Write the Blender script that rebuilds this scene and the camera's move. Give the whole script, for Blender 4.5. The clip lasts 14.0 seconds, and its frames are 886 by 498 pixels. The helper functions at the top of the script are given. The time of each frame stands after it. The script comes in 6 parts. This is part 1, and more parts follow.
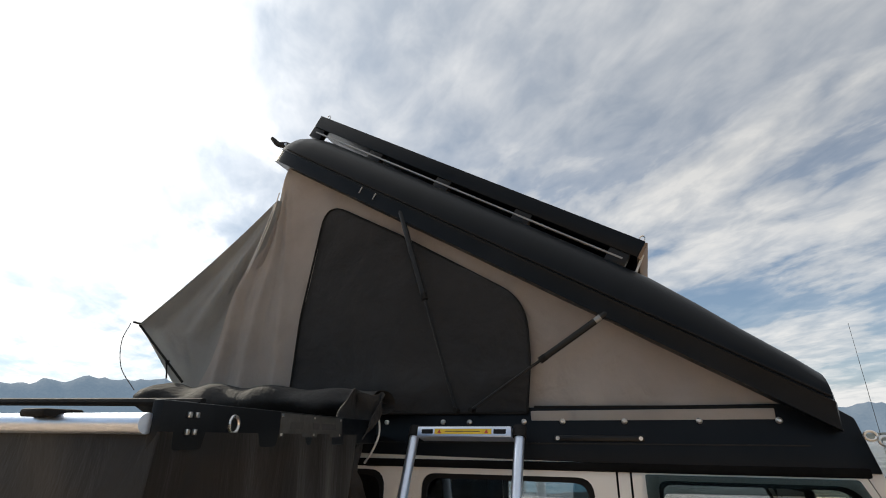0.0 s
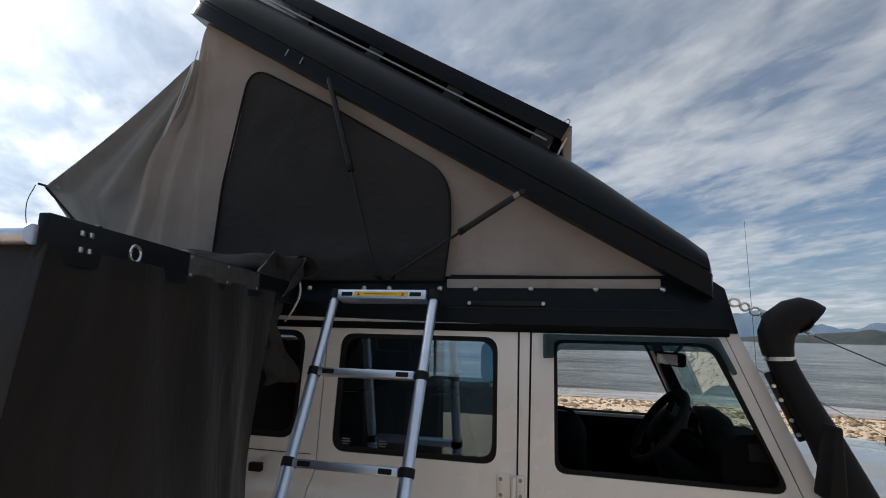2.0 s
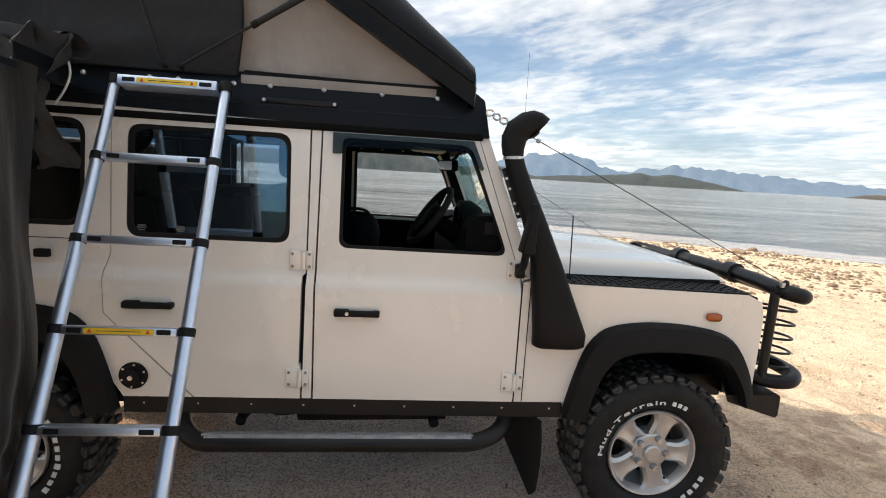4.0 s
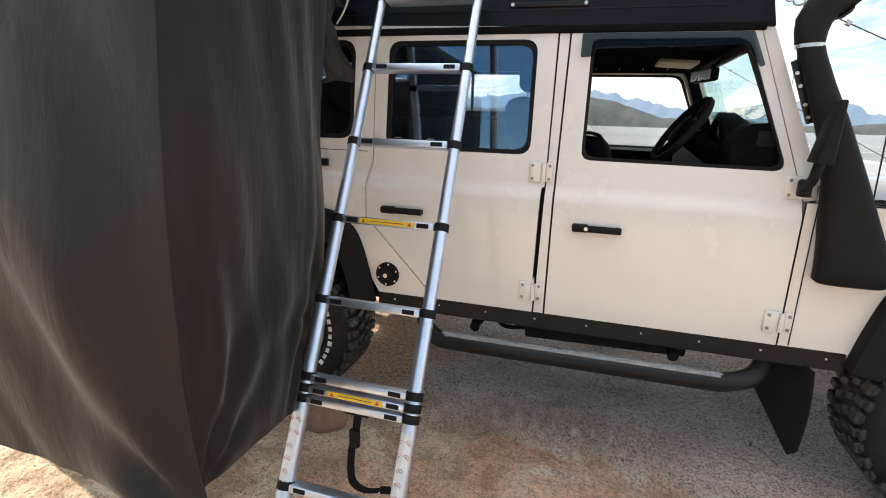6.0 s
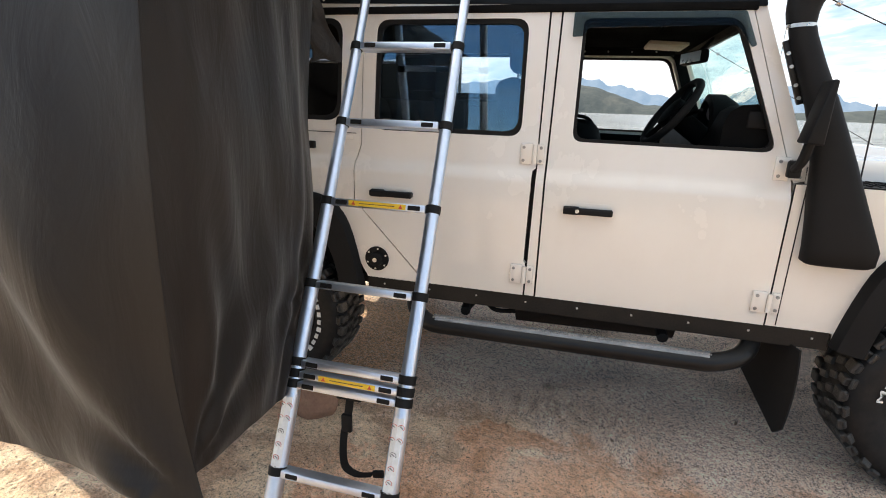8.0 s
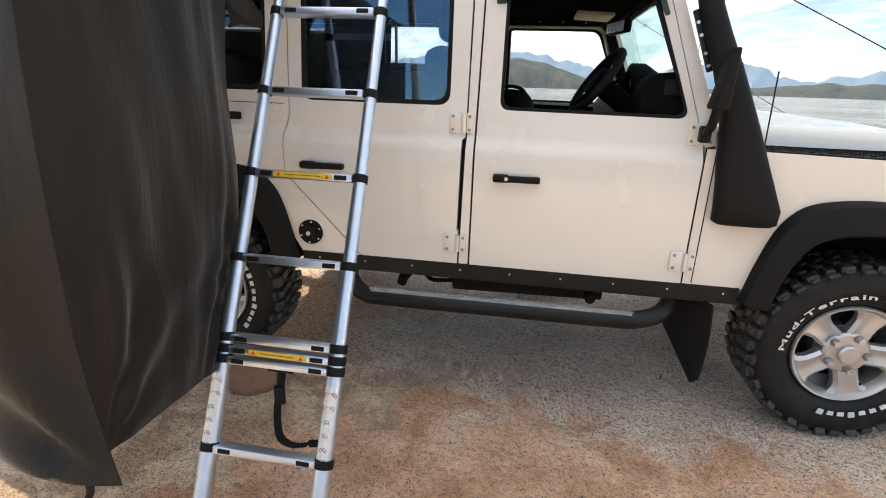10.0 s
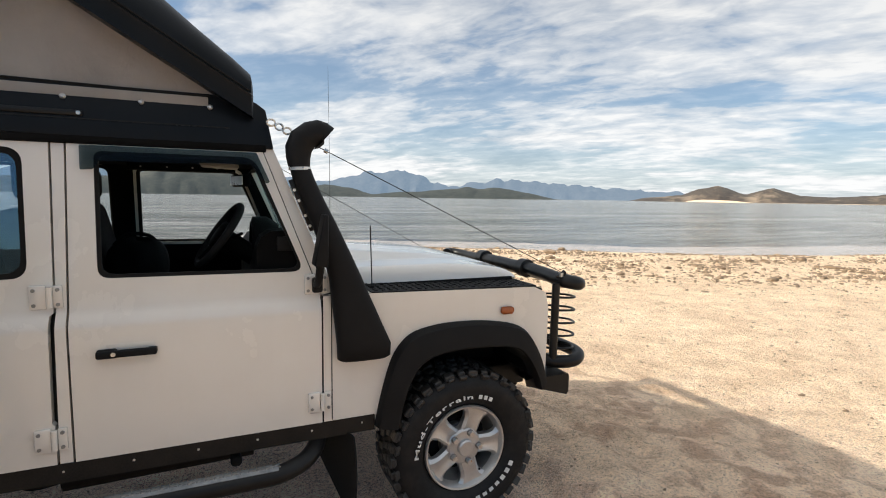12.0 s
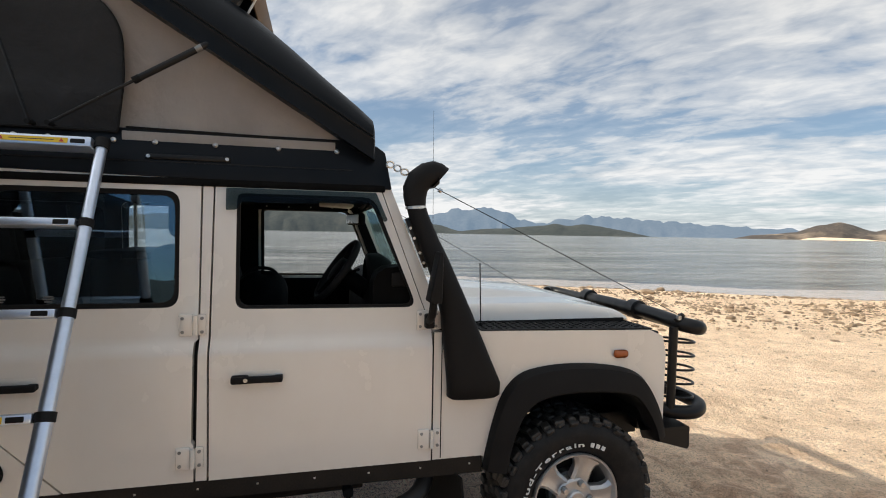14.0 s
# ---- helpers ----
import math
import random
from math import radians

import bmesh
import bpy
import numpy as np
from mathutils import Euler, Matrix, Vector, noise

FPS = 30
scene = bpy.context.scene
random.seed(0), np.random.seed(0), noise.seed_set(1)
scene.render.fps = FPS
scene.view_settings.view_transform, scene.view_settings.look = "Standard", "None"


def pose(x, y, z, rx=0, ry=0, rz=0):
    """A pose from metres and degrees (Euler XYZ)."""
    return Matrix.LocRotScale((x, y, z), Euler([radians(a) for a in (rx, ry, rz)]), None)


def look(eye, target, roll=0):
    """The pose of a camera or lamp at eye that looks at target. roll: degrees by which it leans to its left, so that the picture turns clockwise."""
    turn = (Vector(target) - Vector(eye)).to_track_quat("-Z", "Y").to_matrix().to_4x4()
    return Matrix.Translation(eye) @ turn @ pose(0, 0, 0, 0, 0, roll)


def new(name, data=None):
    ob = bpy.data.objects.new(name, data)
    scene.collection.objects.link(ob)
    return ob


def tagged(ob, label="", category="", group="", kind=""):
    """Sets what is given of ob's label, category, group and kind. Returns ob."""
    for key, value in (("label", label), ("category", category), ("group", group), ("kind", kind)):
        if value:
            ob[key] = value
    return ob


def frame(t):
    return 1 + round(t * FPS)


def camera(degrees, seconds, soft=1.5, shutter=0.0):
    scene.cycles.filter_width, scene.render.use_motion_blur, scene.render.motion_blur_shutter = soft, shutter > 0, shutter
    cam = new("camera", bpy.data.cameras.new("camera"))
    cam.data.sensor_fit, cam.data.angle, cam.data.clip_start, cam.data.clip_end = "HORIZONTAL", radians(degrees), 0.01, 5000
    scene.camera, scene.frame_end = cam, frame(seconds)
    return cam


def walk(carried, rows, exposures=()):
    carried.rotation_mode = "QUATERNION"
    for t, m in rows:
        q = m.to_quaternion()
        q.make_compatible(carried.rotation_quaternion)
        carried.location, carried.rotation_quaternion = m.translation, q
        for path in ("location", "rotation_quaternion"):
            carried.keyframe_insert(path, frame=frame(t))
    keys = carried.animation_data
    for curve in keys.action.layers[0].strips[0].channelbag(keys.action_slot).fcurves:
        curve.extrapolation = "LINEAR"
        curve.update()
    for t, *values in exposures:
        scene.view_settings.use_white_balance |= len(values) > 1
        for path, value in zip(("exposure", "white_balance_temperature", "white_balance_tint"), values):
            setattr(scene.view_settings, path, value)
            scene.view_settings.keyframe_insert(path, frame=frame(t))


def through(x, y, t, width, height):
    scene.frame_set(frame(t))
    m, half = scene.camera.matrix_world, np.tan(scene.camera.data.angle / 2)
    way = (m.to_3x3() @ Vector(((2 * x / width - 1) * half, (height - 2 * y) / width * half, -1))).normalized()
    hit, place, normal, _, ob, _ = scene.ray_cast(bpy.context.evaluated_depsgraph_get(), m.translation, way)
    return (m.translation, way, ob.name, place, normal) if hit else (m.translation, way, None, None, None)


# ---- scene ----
cam = camera(82.5, 14.0, soft=1.0)
PATH = [
    (0, (-1.468, -1.867, 1.879), (-2.133, -0.115, 2.577), 0.3),
    (0.5, (-1.43, -1.9, 1.907), (-1.992, -0.176, 2.75), -0.9),
    (1, (-1.434, -1.886, 1.89), (-1.978, -0.165, 2.75), -1.3),
    (1.5, (-1.437, -1.855, 1.826), (-1.988, -0.039, 2.456), -1.7),
    (2, (-1.398, -1.839, 1.763), (-1.875, 0.076, 2.09), 1.5),
    (2.5, (-1.239, -1.841, 1.696), (-1.209, 0.154, 1.836), 3.5),
    (2.7, (-1.213, -1.868, 1.71), (-1.01, 0.121, 1.768), 3.3),
    (4.8, (-1.265, -2.114, 1.493), (-1.12, -0.16, 1.092), 2.3),
    (5, (-1.312, -2.11, 1.459), (-1.391, -0.158, 1.033), 1.3),
    (5.5, (-1.372, -2.079, 1.45), (-1.884, -0.208, 0.966), 1.5),
    (6, (-1.381, -2.063, 1.434), (-1.934, -0.206, 0.939), 1.9),
    (6.5, (-1.395, -2.053, 1.43), (-1.943, -0.198, 0.921), 2.0),
    (7, (-1.4, -2.05, 1.425), (-1.949, -0.196, 0.912), 2.1),
    (7.2, (-1.41, -2.052, 1.423), (-1.954, -0.197, 0.91), 2.0),
    (9.5, (-1.37, -2.055, 1.39), (-1.74, -0.189, 0.774), 2.6),
    (10, (-1.319, -2.056, 1.388), (-1.624, -0.179, 0.768), 2.0),
    (10.5, (-1.238, -2.048, 1.407), (-1.259, -0.153, 0.769), 1.9),
    (11, (-1.163, -2.062, 1.432), (-0.84, -0.19, 0.806), 2.5),
    (11.5, (-1.079, -2.072, 1.541), (-0.411, -0.23, 1.145), 2.7),
    (12, (-1.033, -2.083, 1.605), (-0.239, -0.259, 1.402), 0.9),
    (12.5, (-1.087, -2.058, 1.617), (-0.322, -0.215, 1.494), -0.1),
    (13, (-1.103, -2.045, 1.61), (-0.495, -0.141, 1.529), 0.0),
    (13.5, (-1.112, -2.04, 1.612), (-0.556, -0.121, 1.546), 0.4),
    (14, (-1.133, -2.05, 1.608), (-0.659, -0.107, 1.544), 1.0),
]
EXPOSURES = [(0.0, 0.0, 6800, 10), (0.5, -0.56, 6450, 10), (1.0, -0.67, 6200, 10), (1.5, -0.65, 6100, 10), (2.0, -0.4, 6100, 10), (2.5, 0.06, 6350, 10), (5.0, 0.74, 6700, 10), (5.5, 0.98, 6700, 10), (6.5, 1.07, 6650, 10), (9.5, 1.05, 6650, 10), (10.5, 0.93, 6650, 10), (11.0, 0.68, 6700, 10), (12.0, 0.24, 6700, 10), (12.5, 0.15, 6700, 10), (14.0, 0.12, 6700, 10)]
walk(cam, [(t, look(eye, target, roll)) for t, eye, target, roll in PATH], EXPOSURES)
SKY_STRENGTH = 0.085
SUN_STRENGTH = 4.0
SUN_AZ, SUN_EL = radians(-75.0), radians(32.4)
SUN = Vector((math.sin(SUN_AZ) * math.cos(SUN_EL), math.cos(SUN_AZ) * math.cos(SUN_EL), math.sin(SUN_EL)))


# ---- node helpers ----
class Net:
    """A short way to write node trees."""

    def __init__(self, tree):
        self.t = tree
        tree.nodes.clear()

    def add(self, kind, put=None, **props):
        n = self.t.nodes.new("ShaderNode" + kind)
        for k, v in props.items():
            setattr(n, k, v)
        for k, v in (put or {}).items():
            if isinstance(v, bpy.types.NodeSocket):
                self.t.links.new(v, n.inputs[k])
            else:
                n.inputs[k].default_value = v
        return n

    def math(self, op, a, b=0.0, c=0.0, clamp=False):
        return self.add("Math", {0: a, 1: b, 2: c}, operation=op, use_clamp=clamp).outputs[0]

    def vmath(self, op, a, b=(0, 0, 0)):
        return self.add("VectorMath", {0: a, 1: b}, operation=op)

    def ramp(self, fac, stops, mode="LINEAR"):
        n = self.add("ValToRGB", {0: fac})
        n.color_ramp.interpolation = mode
        el = n.color_ramp.elements
        while len(el) < len(stops):
            el.new(0.5)
        for e, (p, c) in zip(el, stops):
            e.position = p
            e.color = (*c, 1) if isinstance(c, tuple) else (c, c, c, 1)
        return n.outputs[0]

    def noise(self, vec, scale, detail=4.0, rough=0.55, warp=0.0):
        return self.add("TexNoise", {"Vector": vec, "Scale": scale, "Detail": detail, "Roughness": rough, "Distortion": warp}).outputs[0]

    def mix(self, fac, a, b, mode="MIX"):
        n = self.add("Mix", {0: fac, 6: a, 7: b}, data_type="RGBA", blend_type=mode)
        return n.outputs[2]

    def place(self, scale=(1, 1, 1), turn=(0, 0, 0)):
        co = self.add("TexCoord").outputs["Object"]
        return self.add("Mapping", {0: co, 2: [radians(a) for a in turn], 3: scale}).outputs[0]


def rgb(c):
    return (*c, 1.0)


# ---- sky ----
world = bpy.data.worlds.new("sky")
scene.world = world
world.use_nodes = True
w = Net(world.node_tree)
sky = w.add("TexSky", sky_type="NISHITA", sun_disc=False, sun_elevation=SUN_EL, sun_rotation=SUN_AZ, altitude=100.0, air_density=1.0, dust_density=0.7, ozone_density=2.0)
way = w.add("TexCoord").outputs["Generated"]
sep = w.add("SeparateXYZ", {0: way})
up = w.math("MAXIMUM", sep.outputs[2], 0.0)
flat = w.add("CombineXYZ", {0: w.math("DIVIDE", sep.outputs[0], w.math("ADD", up, 0.16)), 1: w.math("DIVIDE", sep.outputs[1], w.math("ADD", up, 0.16)), 2: 0.0}).outputs[0]
along = w.vmath("DOT_PRODUCT", flat, (-0.656, 0.755, 0.0)).outputs[1]
across = w.vmath("DOT_PRODUCT", flat, (0.755, 0.656, 0.0)).outputs[1]


def cloud(a, b, detail, rough, warp):
    """Noise drawn out along the wind: a and b are its fineness along and across."""
    p = w.add("CombineXYZ", {0: w.math("MULTIPLY", along, a), 1: w.math("MULTIPLY", across, b), 2: 0.0}).outputs[0]
    return w.noise(p, 1.0, detail, rough, warp)


banks = cloud(0.50, 0.80, 6.0, 0.55, 0.5)
fluff = cloud(1.25, 1.9, 6.0, 0.58, 0.5)
rows_ = cloud(5.2, 8.4, 4.0, 0.55, 0.3)
veil = w.math("ADD", w.math("MULTIPLY", banks, 0.58), w.math("ADD", w.math("MULTIPLY", fluff, 0.27), w.math("MULTIPLY", rows_, 0.17)))
cover = w.ramp(veil, [(0.41, 0.0), (0.49, 0.70), (0.57, 0.99)])
high = w.ramp(up, [(0.16, 0.42), (0.30, 0.28), (0.55, 0.66), (0.9, 0.85)])
thin = w.math("MAXIMUM", cover, w.math("ADD", high, w.math("MULTIPLY", cover, 0.12), clamp=True))
near_sun = w.math("MAXIMUM", w.vmath("DOT_PRODUCT", way, tuple(SUN)).outputs[1], 0.0)
glow = w.math("ADD", w.math("MULTIPLY", w.math("POWER", near_sun, 14.0), 2.0), w.math("MULTIPLY", w.math("POWER", near_sun, 300.0), 30.0))
thick = w.ramp(w.math("ADD", w.math("MULTIPLY", banks, 0.34), w.math("ADD", w.math("MULTIPLY", fluff, 0.42), w.math("MULTIPLY", rows_, 0.30))), [(0.42, (5.6, 6.2, 6.95)), (0.60, (9.7, 9.95, 10.2))])
bright = w.add("VectorMath", {0: thick, "Scale": w.math("ADD", glow, w.math("ADD", w.ramp(up, [(0.10, 1.0), (0.45, 0.80), (0.70, 0.85), (0.95, 1.05)]), w.math("MULTIPLY", w.math("POWER", near_sun, 2.0), 0.5)))}, operation="SCALE").outputs[0]
low = w.ramp(up, [(0.0, 0.88), (0.17, 0.34), (0.45, 0.0)])
cover2 = w.math("MAXIMUM", thin, low)
cover3 = w.math("MAXIMUM", cover2, w.math("MULTIPLY", w.math("POWER", near_sun, 2.6), 0.97))
back = w.math("MULTIPLY", w.ramp(w.math("MULTIPLY", sep.outputs[1], -1.0), [(0.15, 0.0), (0.55, 1.0)]), w.ramp(up, [(0.30, 1.0), (0.55, 0.0)]))
cover4 = w.math("MULTIPLY", cover3, w.math("SUBTRACT", 1.0, w.math("MULTIPLY", back, 0.8)))
blue = w.mix(1.0, sky.outputs[0], rgb((0.62, 0.98, 1.20)), "MULTIPLY")
mixed = w.mix(cover4, blue, bright)
w.add("OutputWorld", {0: w.add("Background", {0: mixed, 1: SKY_STRENGTH}).outputs[0]})

lamp = bpy.data.lights.new("sun", "SUN")
lamp.energy, lamp.angle, lamp.color = SUN_STRENGTH, radians(0.5), (1.0, 0.935, 0.79)
sun = new("sun", lamp)
sun.matrix_basis = look(SUN * 50, (0, 0, 0))

# ---- materials ----
def material(name, make):
    m = bpy.data.materials.new(name)
    m.use_nodes = True
    n = Net(m.node_tree)
    out = make(n)
    n.add("OutputMaterial", {0: out})
    return m


def surface(n, color, rough, metal=0.0, height=None, depth=0.01, strength=0.5, **more):
    put = {"Base Color": color, "Roughness": rough, "Metallic": metal}
    put.update(more)
    if height is not None:
        put["Normal"] = n.add("Bump", {"Height": height, "Distance": depth, "Strength": strength}).outputs[0]
    return n.add("BsdfPrincipled", put).outputs[0]


def mottled(name, dark, light, rough, metal=0.0, scale=6.0, grain=60.0, depth=0.002, strength=0.4, spread=0.12, **more):
    """A surface with broad stains and fine grain."""

    def make(n):
        p = n.place()
        broad, fine = n.noise(p, scale, 5.0), n.noise(p, grain, 3.0)
        color = n.ramp(n.math("ADD", n.math("MULTIPLY", broad, 0.7), n.math("MULTIPLY", fine, 0.3)), [(0.32, dark), (0.68, light)])
        r = n.math("ADD", n.math("MULTIPLY", n.math("SUBTRACT", broad, 0.5), spread * 2), rough, clamp=True)
        return surface(n, color, r, metal, fine, depth, strength, **more)

    return material(name, make)


def paint_nodes(n):
    p = n.place()
    dust = n.noise(n.place((1, 1, 1)), 2.2, 6.0, 0.6)
    fine = n.noise(p, 140.0, 3.0)
    z = n.add("SeparateXYZ", {0: p}).outputs[2]
    runs = n.noise(n.place((9.0, 9.0, 0.7)), 2.0, 4.0)
    splash = n.math("MULTIPLY", n.ramp(n.math("ADD", n.math("MULTIPLY", z, 1.6), n.math("MULTIPLY", dust, 0.5)), [(0.0, 1.0), (1.0, 0.0)]), 0.30)
    veil = n.math("ADD", n.math("MULTIPLY", n.ramp(n.math("ADD", n.math("MULTIPLY", dust, 0.85), n.math("MULTIPLY", runs, 0.15)), [(0.45, 0.0), (0.66, 1.0)]), 0.13), splash)
    color = n.mix(veil, rgb((0.78, 0.735, 0.67)), rgb((0.57, 0.475, 0.36)))
    r = n.math("ADD", n.math("MULTIPLY", veil, 0.4), 0.24)
    wobble = n.math("ADD", n.noise(p, 4.0, 2.0), n.math("MULTIPLY", fine, 0.01))
    return surface(n, color, r, 0.0, wobble, 0.010, 0.22, **{"Coat Weight": 0.8, "Coat Roughness": 0.07})


def canvas_nodes(dark, light, weave=900.0, through=0.0):
    def make(n):
        p = n.place()
        broad = n.noise(p, 3.0, 5.0, 0.6)
        fold = n.noise(n.place((2.2, 2.2, 1.5)), 1.8, 4.0, 0.5, 0.5)
        fine = n.noise(p, weave, 2.0)
        color = n.ramp(n.math("ADD", n.math("MULTIPLY", broad, 0.75), n.math("MULTIPLY", fine, 0.25)), [(0.33, dark), (0.67, light)])
        h = n.math("ADD", n.math("MULTIPLY", fold, 1.0), n.math("ADD", n.math("MULTIPLY", n.noise(p, 9.0, 4.0, 0.6, 0.6), 0.22), n.math("MULTIPLY", fine, 0.02)))
        b = surface(n, color, 0.88, 0.0, h, 0.06, 0.9)
        if not through:
            return b
        t = n.add("BsdfTranslucent", {0: color}).outputs[0]
        return n.add("MixShader", {0: through, 1: b, 2: t}).outputs[0]

    return make


def awning_nodes(n):
    """Thin proofed cloth with a slight sheen that lets some light through."""
    p = n.place()
    broad = n.noise(p, 1.6, 4.0, 0.55)
    fine = n.noise(p, 800.0, 2.0)
    crease = n.noise(n.place((2.2, 2.2, 0.7)), 4.0, 5.0, 0.6, 0.8)
    color = n.ramp(broad, [(0.35, (0.008, 0.0072, 0.0068)), (0.65, (0.014, 0.0125, 0.0115))])
    h = n.math("ADD", n.math("MULTIPLY", crease, 0.5), n.math("MULTIPLY", fine, 0.01))
    b = surface(n, color, 0.50, 0.0, h, 0.02, 0.6, **{"Specular IOR Level": 0.32, "Sheen Weight": 0.40, "Sheen Roughness": 0.35, "Sheen Tint": rgb((0.62, 0.60, 0.56))})
    t = n.add("BsdfTranslucent", {0: rgb((0.21, 0.15, 0.10))}).outputs[0]
    return n.add("MixShader", {0: 0.20, 1: b, 2: t}).outputs[0]


def glass_nodes(tint, gloss_rough=0.0, coat=2.2, gloss=(1, 1, 1)):
    def make(n):
        clear = n.add("BsdfTransparent", {0: rgb(tint)}).outputs[0]
        shine = n.add("BsdfGlossy", {0: rgb(gloss), 1: gloss_rough}).outputs[0]
        f = n.math("ADD", n.math("MULTIPLY", n.math("POWER", n.add("LayerWeight", {0: 0.5}).outputs["Facing"], 5.0), 0.9), 0.04)
        return n.add("MixShader", {0: n.math("MULTIPLY", f, coat, clamp=True), 1: clear, 2: shine}).outputs[0]

    return make


def sand_nodes(n):
    """Fine buff sand, and coarse grey grit where the wheels have turned it over."""
    p = n.place()
    axes = n.add("SeparateXYZ", {0: p})
    x, y = axes.outputs[0], axes.outputs[1]
    broad, mid = n.noise(p, 0.55, 6.0, 0.6), n.noise(p, 3.2, 6.0, 0.62, 0.3)
    fine, grit = n.noise(p, 48.0, 5.0, 0.7), n.noise(p, 150.0, 3.0, 0.8)
    ahead = n.math("MULTIPLY", n.math("ADD", x, 1.6, clamp=True), 0.20)
    zone = n.math("ADD", n.math("ADD", n.math("MULTIPLY", y, 0.62), n.math("ADD", ahead, 0.36)), n.math("MULTIPLY", n.math("SUBTRACT", mid, 0.5), 0.8))
    span = n.math("MULTIPLY", n.ramp(n.math("MULTIPLY", y, 0.1), [(0.17, 1.0), (0.28, 0.0)]), n.ramp(n.math("MULTIPLY", n.math("ADD", x, n.math("MULTIPLY", mid, 1.0)), 0.1), [(0.05, 1.0), (0.14, 0.0)]))
    coarse = n.math("MULTIPLY", n.ramp(zone, [(0.30, 0.0), (0.48, 1.0)]), span)
    blend = n.math("ADD", n.math("MULTIPLY", broad, 0.4), n.math("MULTIPLY", mid, 0.6))
    buff = n.ramp(blend, [(0.38, (0.48, 0.36, 0.235)), (0.48, (0.59, 0.46, 0.31)), (0.62, (0.71, 0.575, 0.41))])
    grey = n.ramp(blend, [(0.36, (0.49, 0.39, 0.30)), (0.50, (0.63, 0.515, 0.405)), (0.64, (0.72, 0.60, 0.47))])
    # Brown patches: tone and shade of the hollows, both put into the colour.
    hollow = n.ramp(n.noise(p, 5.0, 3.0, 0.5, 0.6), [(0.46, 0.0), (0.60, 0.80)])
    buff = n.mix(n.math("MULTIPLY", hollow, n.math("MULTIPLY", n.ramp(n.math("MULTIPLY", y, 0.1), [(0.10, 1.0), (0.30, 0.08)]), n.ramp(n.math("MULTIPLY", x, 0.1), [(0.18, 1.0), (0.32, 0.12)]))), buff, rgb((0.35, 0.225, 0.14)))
    # Warm brown of the shaded foreground, put into the colour of trodden sand.
    brown = n.ramp(blend, [(0.39, (0.40, 0.215, 0.115)), (0.50, (0.60, 0.385, 0.245)), (0.61, (0.69, 0.505, 0.36))])
    trodden = n.ramp(n.math("ADD", n.vmath("DISTANCE", n.add("CombineXYZ", {0: n.math("MULTIPLY", x, 0.55), 1: y, 2: 0.0}).outputs[0], (-0.35, -0.95, 0.0)).outputs[1], n.math("MULTIPLY", n.math("SUBTRACT", mid, 0.5), 1.0)), [(0.95, 1.0), (1.75, 0.0)])
    buff = n.mix(n.math("MULTIPLY", trodden, 0.95), buff, brown)
    color = n.mix(coarse, buff, grey)
    # Warm bounced light by the rear wheel, painted in as an orange patch.
    warm_bounce = n.vmath("DISTANCE", n.add("CombineXYZ", {0: n.math("MULTIPLY", x, 1.2), 1: y, 2: 0.0}).outputs[0], (-3.12, 0.62, 0.0)).outputs[1]
    color = n.mix(n.math("MULTIPLY", n.ramp(n.math("ADD", warm_bounce, n.math("MULTIPLY", n.math("SUBTRACT", mid, 0.5), 0.7)), [(0.42, 1.0), (0.72, 0.0)]), 0.9), color, rgb((0.56, 0.34, 0.18)))
    contrast = n.math("ADD", n.math("MULTIPLY", coarse, 0.30), 0.62)
    # Speckle of the grains, with the shade between them painted in too.
    shade = n.ramp(n.math("ADD", n.math("MULTIPLY", fine, 0.4), n.math("MULTIPLY", grit, 0.6)), [(0.40, (0.30, 0.28, 0.27)), (0.48, (0.98, 0.98, 0.98)), (0.555, (1.42, 1.41, 1.39))])
    color = n.mix(contrast, color, shade, "MULTIPLY")
    grain = n.add("TexVoronoi", {"Vector": p, "Scale": 150.0, "Randomness": 1.0})
    pick = n.add("SeparateColor", {0: grain.outputs[1]}).outputs[0]
    near = n.ramp(grain.outputs[0], [(0.36, 1.0), (0.60, 0.0)])
    some = n.math("ADD", n.math("MULTIPLY", coarse, 0.20), 0.045)
    dark = n.math("MULTIPLY", n.math("LESS_THAN", pick, some), near)
    pale = n.math("MULTIPLY", n.math("MULTIPLY", n.math("GREATER_THAN", pick, 0.80), near), n.math("ADD", n.math("MULTIPLY", coarse, 0.6), 0.15))
    color = n.mix(n.math("MULTIPLY", dark, 0.85), color, rgb((0.075, 0.062, 0.055)))
    color = n.mix(pale, color, rgb((0.82, 0.76, 0.66)))
    pebble = n.add("TexVoronoi", {"Vector": p, "Scale": 46.0, "Randomness": 1.0})
    which = n.add("SeparateColor", {0: pebble.outputs[1]}).outputs[1]
    lump = n.math("MULTIPLY", n.ramp(pebble.outputs[0], [(0.16, 1.0), (0.28, 0.0)]), n.math("GREATER_THAN", which, 0.95))
    color = n.mix(n.math("MULTIPLY", lump, 0.75), color, n.ramp(pick, [(0.2, (0.10, 0.075, 0.055)), (0.6, (0.34, 0.25, 0.18)), (0.9, (0.6, 0.52, 0.42))]))
    color = n.mix(1.0, color, rgb((1.40, 1.32, 1.33)), "MULTIPLY")
    bits = n.math("MULTIPLY", near, n.math("ADD", n.math("MULTIPLY", coarse, 0.6), 0.08))
    soft = n.noise(p, 11.0, 3.0, 0.5, 0.4)
    lumps = n.noise(p, 24.0, 4.0, 0.65, 0.3)
